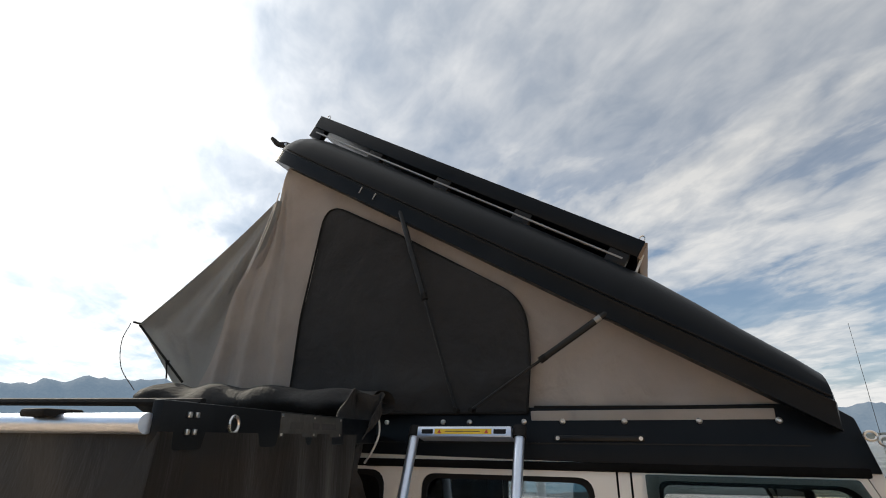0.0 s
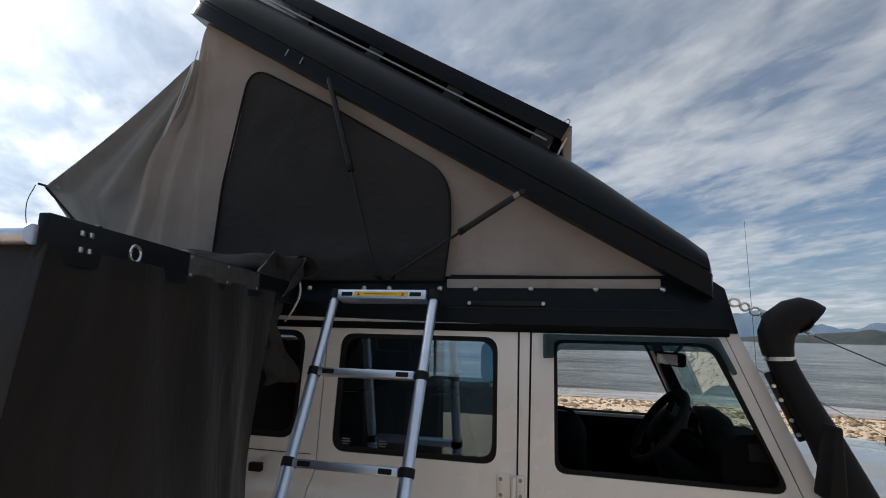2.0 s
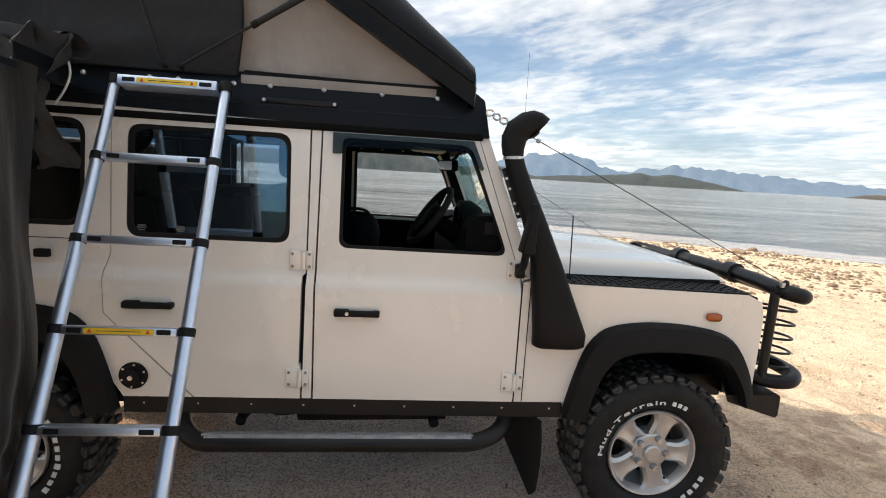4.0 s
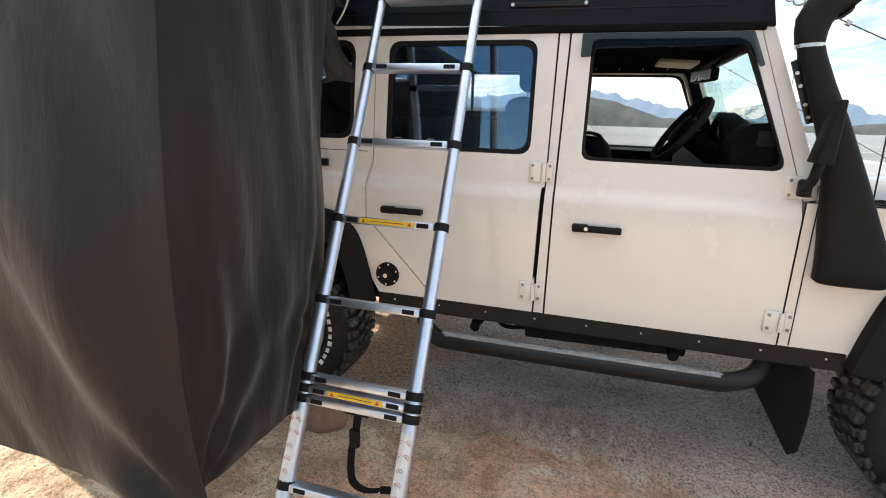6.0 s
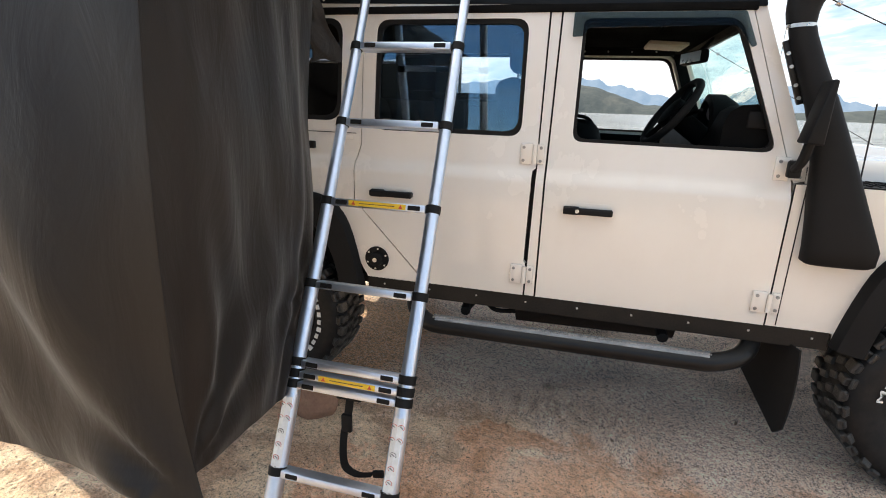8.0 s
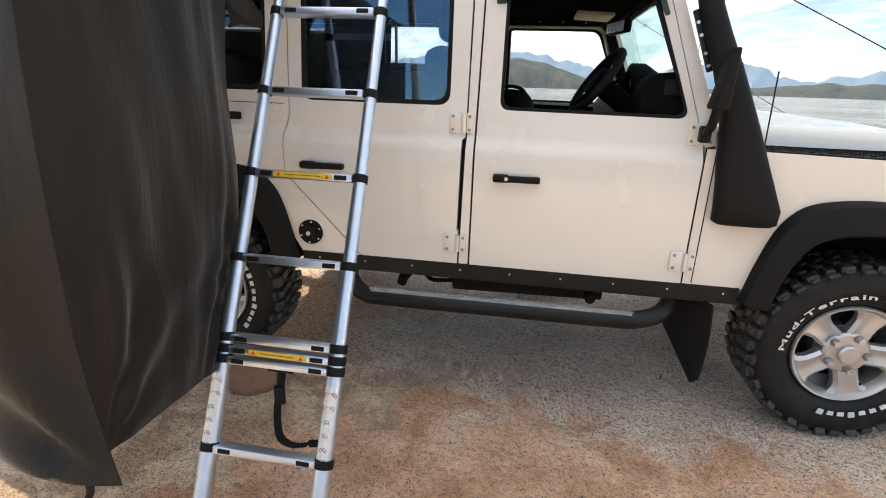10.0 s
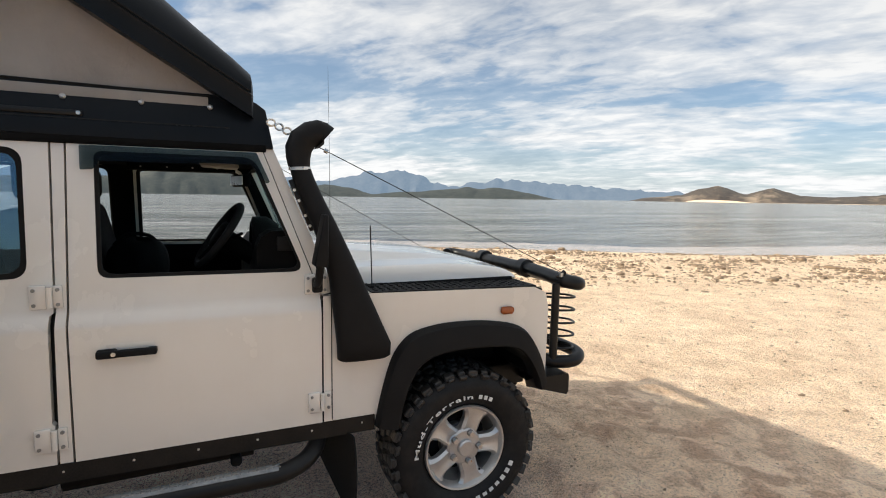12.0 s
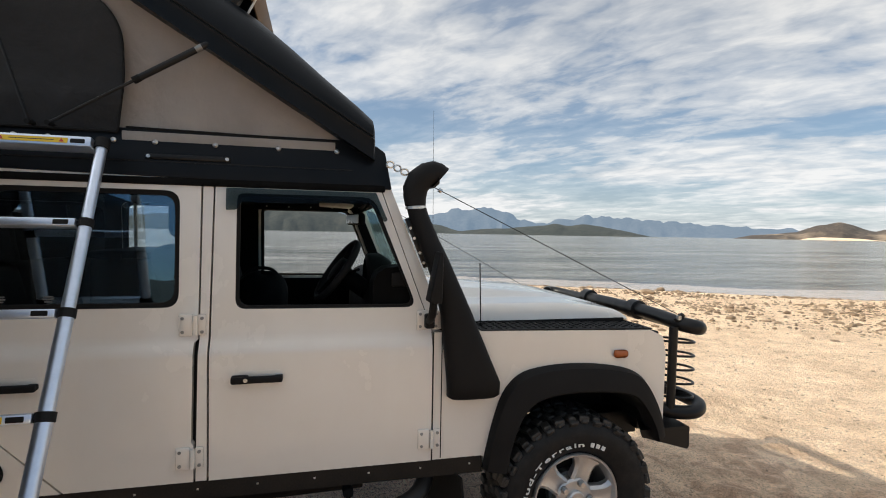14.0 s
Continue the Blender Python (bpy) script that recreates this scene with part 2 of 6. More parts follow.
    h = n.math("ADD", n.math("MULTIPLY", fine, 0.55), n.math("ADD", n.math("ADD", n.math("MULTIPLY", mid, 0.5), n.math("ADD", n.math("MULTIPLY", soft, 0.9), n.math("MULTIPLY", lumps, 1.1))), n.math("ADD", n.math("ADD", n.math("MULTIPLY", bits, 0.36), n.math("MULTIPLY", lump, 0.30)), n.math("MULTIPLY", grit, 0.28))))
    return surface(n, color, 0.95, 0.0, h, 0.04, 1.0)


def water_nodes(n):
    p = n.place()
    swell = n.noise(n.place((0.16, 0.55, 1.0), (0, 0, 24)), 1.1, 5.0, 0.6, 0.3)
    chop = n.noise(n.place((0.7, 2.2, 1.0), (0, 0, 30)), 1.2, 6.0, 0.65, 0.4)
    far = n.noise(n.place((0.02, 0.11, 1.0), (0, 0, 16)), 2.0, 6.0, 0.65)
    gust = n.noise(n.place((0.010, 0.050, 1.0)), 2.6, 5.0, 0.6, 0.3)
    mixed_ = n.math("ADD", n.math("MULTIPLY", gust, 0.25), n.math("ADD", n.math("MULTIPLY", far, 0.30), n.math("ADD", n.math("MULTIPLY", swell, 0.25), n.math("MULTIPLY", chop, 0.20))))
    # Light and dark of the ripples, painted into the base colour.
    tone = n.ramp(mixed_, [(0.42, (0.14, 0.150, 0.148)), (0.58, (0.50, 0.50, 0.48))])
    edge = n.add("Attribute", attribute_name="shallow").outputs["Fac"]
    calm = n.ramp(n.math("ADD", edge, n.math("MULTIPLY", n.math("SUBTRACT", swell, 0.5), 0.5)), [(0.10, 0.0), (0.30, 1.0)])
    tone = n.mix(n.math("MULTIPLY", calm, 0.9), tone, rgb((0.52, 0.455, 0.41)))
    h = n.math("ADD", n.math("MULTIPLY", swell, 2.0), n.math("ADD", n.math("MULTIPLY", chop, 0.8), n.math("MULTIPLY", far, 4.5)))
    h = n.math("MULTIPLY", h, n.math("SUBTRACT", 1.0, n.math("MULTIPLY", calm, 0.88)))
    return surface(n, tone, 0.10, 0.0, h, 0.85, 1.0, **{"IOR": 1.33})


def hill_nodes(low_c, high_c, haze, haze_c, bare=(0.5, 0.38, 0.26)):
    """Scrub and bare earth; the haze before them is mixed in as a glow."""

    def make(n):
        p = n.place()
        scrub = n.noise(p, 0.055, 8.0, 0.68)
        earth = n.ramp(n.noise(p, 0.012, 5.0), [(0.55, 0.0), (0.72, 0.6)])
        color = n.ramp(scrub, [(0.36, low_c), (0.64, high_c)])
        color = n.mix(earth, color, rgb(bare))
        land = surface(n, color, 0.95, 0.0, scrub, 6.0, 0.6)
        haze_glow = n.add("Emission", {0: rgb(haze_c), 1: 1.0}).outputs[0]
        return n.add("MixShader", {0: haze, 1: land, 2: haze_glow}).outputs[0]

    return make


def tyre_nodes(n):
    p = n.place()
    dust = n.noise(p, 14.0, 6.0, 0.7)
    fine = n.noise(p, 220.0, 2.0)
    color = n.ramp(dust, [(0.44, (0.006, 0.006, 0.0065)), (0.66, (0.012, 0.011, 0.010)), (0.82, (0.06, 0.05, 0.04))])
    return surface(n, color, n.math("SUBTRACT", 0.86, n.math("MULTIPLY", dust, 0.5)), 0.0, n.math("ADD", dust, n.math("MULTIPLY", fine, 0.3)), 0.004, 0.6, **{"Specular IOR Level": 0.34})


def tube_metal_nodes(n):
    p = n.place((1, 1, 1))
    scuff = n.noise(n.place((6, 6, 6)), 3.0, 4.0, 0.7)
    fine = n.noise(p, 300.0, 2.0)
    # Blue of the reflected sky is put into the metal's colour.
    color = n.ramp(scuff, [(0.3, (0.62, 0.68, 0.78)), (0.7, (0.72, 0.79, 0.90))])
    return surface(n, color, n.math("ADD", n.math("MULTIPLY", scuff, 0.10), 0.34), 1.0, fine, 0.0003, 0.2)


PAINT = material("cream_white_paint", paint_nodes)
SHELL = mottled("black_powder_coat", (0.004, 0.0055, 0.007), (0.007, 0.009, 0.012), 0.36, grain=500.0, depth=0.0008, **{"Specular IOR Level": 0.16})
PLASTIC = mottled("black_plastic", (0.007, 0.007, 0.0075), (0.013, 0.0125, 0.0125), 0.58, grain=420.0, depth=0.0008, **{"Specular IOR Level": 0.16})
SATIN = mottled("satin_black_steel", (0.005, 0.005, 0.0055), (0.012, 0.012, 0.012), 0.38, grain=300.0, depth=0.0006, **{"Specular IOR Level": 0.28})
SILLM = mottled("dusty_black_sill", (0.009, 0.008, 0.007), (0.034, 0.027, 0.021), 0.65, scale=3.0, grain=150.0, **{"Specular IOR Level": 0.2})
RUBBER = material("dusty_tyre_rubber", tyre_nodes)
# Lighter than RUBBER: highlights on the tread blocks, put into the colour.
TREAD = mottled("highlit_tread_rubber", (0.012, 0.0115, 0.011), (0.05, 0.046, 0.042), 0.5, scale=22.0, grain=160.0, depth=0.004, strength=0.7, **{"Specular IOR Level": 0.5})
MATT = mottled("matt_black_rubber", (0.005, 0.005, 0.005), (0.011, 0.010, 0.0095), 0.8, grain=300.0, **{"Specular IOR Level": 0.25})
ALLOY = mottled("silver_alloy", (0.46, 0.46, 0.46), (0.62, 0.62, 0.61), 0.34, 0.75, scale=9.0, grain=200.0, depth=0.0005)
CAST = mottled("grey_alloy_shade", (0.22, 0.22, 0.22), (0.34, 0.34, 0.33), 0.45, 0.7, scale=9.0, grain=200.0)
TUBE = material("brushed_aluminium", tube_metal_nodes)
STEEL = mottled("bright_steel", (0.55, 0.55, 0.54), (0.75, 0.75, 0.74), 0.3, 1.0, scale=30.0, grain=300.0)
CHEQUER_GREY = mottled("worn_grey_tread_plate", (0.17, 0.18, 0.19), (0.36, 0.37, 0.38), 0.5, 0.3, scale=20.0, grain=90.0, depth=0.003, strength=0.8)
CANVAS = material("taupe_tent_canvas", canvas_nodes((0.40, 0.365, 0.335), (0.54, 0.495, 0.455), 900.0, 0.40))
# The same canvas, greyed: shade on the rear flare is in the colour.
CANVAS_SHADE = material("shade_grey_tent_canvas", canvas_nodes((0.33, 0.335, 0.33), (0.43, 0.435, 0.42), 900.0, 0.42))
CHARCOAL = material("charcoal_canvas", canvas_nodes((0.010, 0.0105, 0.0115), (0.021, 0.0215, 0.0225), 900.0, 0.02))
AWNING = material("black_awning_fabric", awning_nodes)
BAGM = material("grey_vinyl_cover", canvas_nodes((0.012, 0.0115, 0.011), (0.030, 0.028, 0.027), 300.0, 0.0))
PLATE = mottled("dull_metal_plate", (0.05, 0.05, 0.048), (0.11, 0.11, 0.105), 0.5, 0.5, scale=25.0)
PALE = mottled("pale_grey_trim", (0.50, 0.50, 0.48), (0.62, 0.61, 0.59), 0.5)
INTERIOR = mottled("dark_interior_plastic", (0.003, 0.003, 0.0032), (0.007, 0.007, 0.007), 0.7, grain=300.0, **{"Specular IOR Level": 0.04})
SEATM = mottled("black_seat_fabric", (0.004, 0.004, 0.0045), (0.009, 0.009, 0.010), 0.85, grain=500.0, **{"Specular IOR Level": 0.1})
BEIGE = mottled("beige_sun_visor", (0.34, 0.30, 0.24), (0.44, 0.39, 0.31), 0.7)
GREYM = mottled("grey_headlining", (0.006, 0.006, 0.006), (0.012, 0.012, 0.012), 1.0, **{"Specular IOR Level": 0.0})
AMBER = mottled("amber_lens", (0.32, 0.08, 0.018), (0.45, 0.12, 0.03), 0.25)
YELLOW = mottled("yellow_label", (0.70, 0.45, 0.02), (0.82, 0.56, 0.04), 0.45, scale=40.0)
WHITE = mottled("white_print", (0.66, 0.66, 0.64), (0.80, 0.80, 0.78), 0.6, scale=30.0)
REDP = mottled("red_print", (0.45, 0.05, 0.03), (0.55, 0.07, 0.04), 0.5)
DARKP = mottled("dark_print", (0.03, 0.03, 0.03), (0.06, 0.06, 0.06), 0.6)
BROWN = mottled("brown_panel_end", (0.13, 0.085, 0.05), (0.20, 0.13, 0.08), 0.5)
STONE = mottled("beach_stone", (0.12, 0.078, 0.048), (0.38, 0.27, 0.175), 0.9, scale=9.0, grain=70.0, depth=0.01)
REDSTONE = mottled("reddish_stone", (0.20, 0.10, 0.065), (0.34, 0.19, 0.12), 0.9, scale=14.0, grain=90.0, depth=0.01)
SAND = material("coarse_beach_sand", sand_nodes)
WATER = material("lake_water", water_nodes)
# Gloss is tinted blue to stand for the blue sky mirrored in it.
GLASS_TINT = material("tinted_glass", glass_nodes((0.84, 0.89, 0.93), 0.0, 3.1, (0.66, 0.86, 1.0)))
GLASS_DARK = material("dark_privacy_glass", glass_nodes((0.03, 0.03, 0.035)))
GLASS_CLEAR = material("clear_glass", glass_nodes((0.97, 0.99, 0.99), 0.0, 0.8))
GLASS_TEAL = material("teal_windscreen_glass", glass_nodes((0.80, 0.94, 0.93), 0.0, 0.8))
GLASS_SMOKE = material("smoked_acrylic", glass_nodes((0.40, 0.45, 0.46), 0.03, 0.25))
# Blue of the distance is put in as emission, strongest on the mountains.
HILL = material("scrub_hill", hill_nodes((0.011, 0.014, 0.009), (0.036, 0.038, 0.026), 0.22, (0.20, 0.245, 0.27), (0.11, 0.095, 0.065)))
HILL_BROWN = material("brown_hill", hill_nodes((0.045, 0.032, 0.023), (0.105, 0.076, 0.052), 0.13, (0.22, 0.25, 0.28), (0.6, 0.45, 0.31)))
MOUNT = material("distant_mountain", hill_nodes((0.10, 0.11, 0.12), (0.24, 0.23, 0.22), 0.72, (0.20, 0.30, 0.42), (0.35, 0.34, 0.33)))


# ---- mesh helpers ----
def finish(me, angle=35.0):
    for f in me.polygons:
        f.use_smooth = True
    me.set_sharp_from_angle(angle=radians(angle))


def thing(name, base, label, category, group="", kind=""):
    ob = new(name)
    ob.empty_display_size = 0.1
    ob.matrix_basis = Matrix.Translation(base)
    return tagged(ob, label, category, group, kind)


def under(ob, parent):
    ob.parent = parent
    ob.matrix_parent_inverse = parent.matrix_basis.inverted() if parent.type == "EMPTY" else Matrix()


def part(name, bm, mat, parent=None, label="", angle=35.0, fix=True):
    if fix:
        bmesh.ops.recalc_face_normals(bm, faces=bm.faces)
    me = bpy.data.meshes.new(name)
    bm.to_mesh(me)
    bm.free()
    finish(me, angle)
    for m in mat if isinstance(mat, (list, tuple)) else (mat,):
        me.materials.append(m)
    ob = new(name, me)
    if parent is not None:
        under(ob, parent)
    return tagged(ob, label)


def join(bm, other):
    """Adds the mesh of other to bm."""
    me = bpy.data.meshes.new("tmp")
    other.to_mesh(me)
    other.free()
    bm.from_mesh(me)
    bpy.data.meshes.remove(me)
    return bm


def box(lo, hi, bevel=0.0, seg=2, m=None):
    bm = bmesh.new()
    c, s = [(a + b) / 2 for a, b in zip(lo, hi)], [b - a for a, b in zip(lo, hi)]
    bmesh.ops.create_cube(bm, size=1.0, matrix=Matrix.Translation(c) @ Matrix.Diagonal((*s, 1)))
    if bevel:
        bmesh.ops.bevel(bm, geom=list(bm.edges), offset=bevel, segments=seg, profile=0.5, affect="EDGES")
    if m is not None:
        bm.transform(m)
    return bm


def smooth_path(points, steps=6):
    """A Catmull-Rom curve through the points."""
    p = [Vector(q) for q in points]
    p = [2 * p[0] - p[1], *p, 2 * p[-1] - p[-2]]
    out = []
    for a, b, c, d in zip(p, p[1:], p[2:], p[3:]):
        for k in range(steps):
            t = k / steps
            out.append(0.5 * (2 * b + (c - a) * t + (2 * a - 5 * b + 4 * c - d) * t * t + (3 * b - a - 3 * c + d) * t ** 3))
    return out + [p[-2]]


def tube(points, radius, seg=12, caps=True):
    """A round bar along the points; radius is a number or one for each point."""
    pts = [Vector(q) for q in points]
    rad = radius if isinstance(radius, (list, tuple)) else [radius] * len(pts)
    bm, rings = bmesh.new(), []
    side = None
    for k, q in enumerate(pts):
        d = (pts[min(k + 1, len(pts) - 1)] - pts[max(k - 1, 0)]).normalized()
        if side is None:
            side = d.orthogonal().normalized()
        side = (side - d * side.dot(d)).normalized()
        other = d.cross(side)
        rings.append([bm.verts.new(q + rad[k] * (math.cos(a) * side + math.sin(a) * other)) for a in (2 * math.pi * n / seg for n in range(seg))])
    for a, b in zip(rings, rings[1:]):
        for n in range(seg):
            bm.faces.new((a[n], a[(n + 1) % seg], b[(n + 1) % seg], b[n]))
    if caps:
        bm.faces.new(rings[0][::-1])
        bm.faces.new(rings[-1])
    return bm


def loft(rings, closed=True, caps=True):
    """Skins a list of rings of equally many points."""
    bm = bmesh.new()
    vs = [[bm.verts.new(q) for q in ring] for ring in rings]
    n = len(vs[0])
    for a, b in zip(vs, vs[1:]):
        for k in range(n if closed else n - 1):
            bm.faces.new((a[k], a[(k + 1) % n], b[(k + 1) % n], b[k]))
    if caps and closed:
        bm.faces.new(vs[0][::-1])
        bm.faces.new(vs[-1])
    return bm


def sheet(nu, nv, f):
    """A grid of (nu + 1) x (nv + 1) points f(u, v) with u, v in 0..1."""
    bm = bmesh.new()
    vs = [[bm.verts.new(f(i / nu, j / nv)) for j in range(nv + 1)] for i in range(nu + 1)]
    for i in range(nu):
        for j in range(nv):
            bm.faces.new((vs[i][j], vs[i + 1][j], vs[i + 1][j + 1], vs[i][j + 1]))
    return bm


def thicken(bm, d):
    """Gives a sheet a thickness d against its normals."""
    bmesh.ops.recalc_face_normals(bm, faces=bm.faces)
    bmesh.ops.solidify(bm, geom=list(bm.faces), thickness=d)
    return bm


def rounded(points, r, seg=5):
    """The corners of a closed outline rounded; r is one radius or one for each corner."""
    n, out = len(points), []
    rr = r if isinstance(r, (list, tuple)) else [r] * n
    for k in range(n):
        p, a, b = (Vector(points[i % n]) for i in (k, k - 1, k + 1))
        if rr[k] <= 0:
            out.append(tuple(p))
            continue
        da, db = (a - p), (b - p)
        cut = min(rr[k], da.length * 0.49, db.length * 0.49)
        s, e = p + da.normalized() * cut, p + db.normalized() * cut
        for j in range(seg + 1):
            t = j / seg
            out.append(tuple((1 - t) ** 2 * s + 2 * t * (1 - t) * p + t * t * e))
    return out


def flat_shape(outline, holes=()):
    """A flat face in x and z with holes, at y = 0."""
    bm = bmesh.new()
    edges = []
    for loop in (outline, *holes):
        vs = [bm.verts.new((x, 0, z)) for x, z in loop]
        edges += [bm.edges.new((a, b)) for a, b in zip(vs, vs[1:] + vs[:1])]
    bmesh.ops.triangle_fill(bm, use_beauty=True, edges=edges, normal=(0, -1, 0))
    return bm


def profile(z):
    """How far the body's side leans in at a height."""
    if z < 1.125:
        return 0.0
    if z < 1.20:
        t = (z - 1.125) / 0.075
        return 0.030 * t * t * (3 - 2 * t)
    return 0.030 + 0.075 * (z - 1.20)


WIDE = 1.66  # between the two sides of the body
CUTS = (1.125, 1.14, 1.155, 1.17, 1.185, 1.20)


def side_panel(outline, holes=(), thick=0.03, out=0.0, far=False, lean=True, edge=0.004):
    """A panel of the vehicle's side from an outline in x and z; its skin lies `out` metres proud."""
    bm = flat_shape(outline, holes)
    if lean:
        for z in CUTS:
            bmesh.ops.bisect_plane(bm, geom=list(bm.verts) + list(bm.edges) + list(bm.faces), plane_co=(0, 0, z), plane_no=(0, 0, 1))
    faces = list(bm.faces)
    got = bmesh.ops.extrude_face_region(bm, geom=faces)
    for v in got["geom"]:
        if isinstance(v, bmesh.types.BMVert):
            v.co.y += thick
    rim = [e for e in bm.edges if len(e.link_faces) == 2 and e.calc_face_angle(0) > 1.2 and all(abs(v.co.y) < 1e-6 for v in e.verts)]
    if edge and rim:
        bmesh.ops.bevel(bm, geom=rim, offset=edge, segments=2, profile=0.5, affect="EDGES")
    for v in bm.verts:
        v.co.y += (profile(v.co.z) if lean else 0.0) - out
        if far:
            v.co.y = WIDE - v.co.y
    return bm


def shoreline(x):
    """How far off, in y, the water begins."""
    return 15.9 - 7.6 * (0.5 + 0.5 * math.tanh((x - 10.0) / 6.0)) - 0.02 * max(x, 0) + 0.35 * noise.noise((x * 0.22, 3.1, 0)) + 0.12 * noise.noise((x * 0.9, 5.1, 0))


LEVEL = 0.038  # of the sand


def ground_height(x, y):
    d = math.hypot(x - 0.5, y)
    near = 1.0 / (1.0 + (d / 14.0) ** 2)
    worn = 0.22 + 0.78 * math.exp(-((x + 0.2) / 2.6) ** 2 - (max(0.0, y) / 2.0) ** 2)
    h = 0.030 * noise.noise((x * 0.5, y * 0.5, 0)) + worn * (0.018 * noise.noise((x * 1.7, y * 1.7, 4)) + 0.032 * noise.noise((x * 5.1, y * 5.1, 9)) + 0.014 * noise.noise((x * 10.5, y * 10.5, 6))) + 0.006 * noise.noise((x * 12.0, y * 12.0, 2))
    # trodden hollows
    wx_, wy_ = x + 0.10 * noise.noise((x * 3, y * 3, 20)), y + 0.10 * noise.noise((x * 3, y * 3, 25))
    cell = noise.voronoi((wx_ * 3.0, wy_ * 2.4, 0.0))[0][0]
    k = max(0.0, 0.40 - cell) / 0.40
    h -= 0.085 * worn * k * k * (3 - 2 * k) * max(0.0, 0.55 + 0.6 * noise.noise((x * 0.7, y * 0.7, 12)))
    h *= near
    # the flattened track of the wheels
    for lane in (0.09, WIDE - 0.09):
        k = math.exp(-(((y - lane) / 0.19) ** 4))
        if x < 0.3:
            h = h * (1 - k) + k * (-0.010 + 0.036 * max(-0.4, math.sin(x * 70.0 + (2.6 if y > lane else 0) + 9.0 * abs(y - lane))) * near * (0.45 + noise.noise((x * 2.2, y * 3.0, 31))) * (1 if 0.02 < abs(y - lane) < 0.15 else 0.2))
    for wx in (0.0, -2.794):
        k = math.exp(-((x - wx) ** 2 + (y - 0.09) ** 2) / 0.12)
        h = h * (1 - k) - 0.004 * k
    s = y - shoreline(x)
    if s > -4:
        t = min(1.0, (s + 4) / 9.0)
        h -= 0.75 * t * t
    return LEVEL + h - 0.06 * max(0.0, min(1.0, (s + 1.5) / 1.5))


def graded(lo, hi, mid, n, k):
    """Places from lo to hi, closest together round mid."""
    a, b = math.asinh((lo - mid) / k), math.asinh((hi - mid) / k)
    return [mid + k * math.sinh(a + (b - a) * i / (n - 1)) for i in range(n)]


def stepped(lo, hi, a, b, step, before, after):
    """Places from lo to hi in even steps between a and b and ever longer ones outside."""
    def run(reach, n):
        k = math.log(reach / step / n) + 3.0
        return [max(reach * math.expm1(k * i / n) / math.expm1(k), step * i) for i in range(1, n + 1)]

    n = int((b - a) / step)
    return [a - d for d in run(a - lo, before)][::-1] + [a + (b - a) * i / n for i in range(n + 1)] + [b + d for d in run(hi - b, after)]


gx, gy = stepped(-4000, 4000, -3.2, 3.6, 0.021, 110, 250), stepped(-4000, 4000, -1.6, 2.2, 0.021, 110, 270)
verts = [(x, y, ground_height(x, y) if abs(x) < 120 and -60 < y < 60 else (-0.8 if y > 0 else LEVEL)) for x in gx for y in gy]
ny = len(gy)
faces = [(i * ny + j, (i + 1) * ny + j, (i + 1) * ny + j + 1, i * ny + j + 1) for i in range(len(gx) - 1) for j in range(ny - 1)]
me = bpy.data.meshes.new("ground")
me.from_pydata(verts, [], faces)
finish(me, 80)
me.materials.append(SAND)
ground = tagged(new("ground", me), "coarse pale beach sand, trodden and tracked", "ground", kind="structure")


def water_edge():
    xs = graded(-4000, 4000, 5.0, 160, 9.0)
    rows = [0.0, 0.4, 1.0, 2.0, 3.0, 4.2, 5.5, 8.0, 16.0, 40.0, 120.0, 400.0, 1200.0, 4200.0]

    def at(x, k):
        y = shoreline(max(-60, min(80, x))) - 1.2 if abs(x) < 90 else 8.0
        return (x, y + rows[k], -0.112)

    bm = bmesh.new()
    vs = [[bm.verts.new(at(x, k)) for k in range(len(rows))] for x in xs]
    for a, b in zip(vs, vs[1:]):
        for k in range(len(rows) - 1):
            bm.faces.new((a[k], b[k], b[k + 1], a[k + 1]))
    return bm


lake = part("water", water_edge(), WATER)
shallow = lake.data.attributes.new("shallow", "FLOAT", "POINT")
for v in lake.data.vertices:
    off = v.co.y - (shoreline(max(-60, min(80, v.co.x))) - 1.2)
    shallow.data[v.index].value = max(0.0, 1.0 - off / 5.0) if abs(v.co.x) < 90 else 0.0
water = tagged(lake, "grey-green choppy lake water with small ripples", "lake", kind="structure")


def ridge(name, mat, label, far, deep, crest, seed, rough, steps=150):
    """A range of hills round the eye: crest gives (azimuth, elevation) in degrees, from left to right."""
    az = [math.radians(a) for a, _ in crest]
    el = [e for _, e in crest]

    def f(u, v):
        a = az[0] + (az[-1] - az[0]) * u
        e = float(np.interp(a, az, el))
        e += rough * noise.fractal((a * 40, seed, 0), 0.9, 2.1, 5) * min(1.0, e)
        top = math.tan(math.radians(max(e, 0.0))) * far
        k = math.sin(math.pi * min(1.0, v * 1.0)) ** 0.8
        q = noise.fractal((a * 60, v * 5, seed), 0.8, 2.1, 5)
        r = far + deep * (v - 0.5) * 2 + 0.12 * deep * q
        z = top * k * (1 + 0.10 * q * (1 - k)) + 1.4 * (k > 0.02) - 2.0
        return (-1.1 + r * math.sin(a), -2.0 + r * math.cos(a), z)

    return tagged(part(name, sheet(steps, 14, f), mat, fix=False, angle=60), label, "hills", kind="structure")


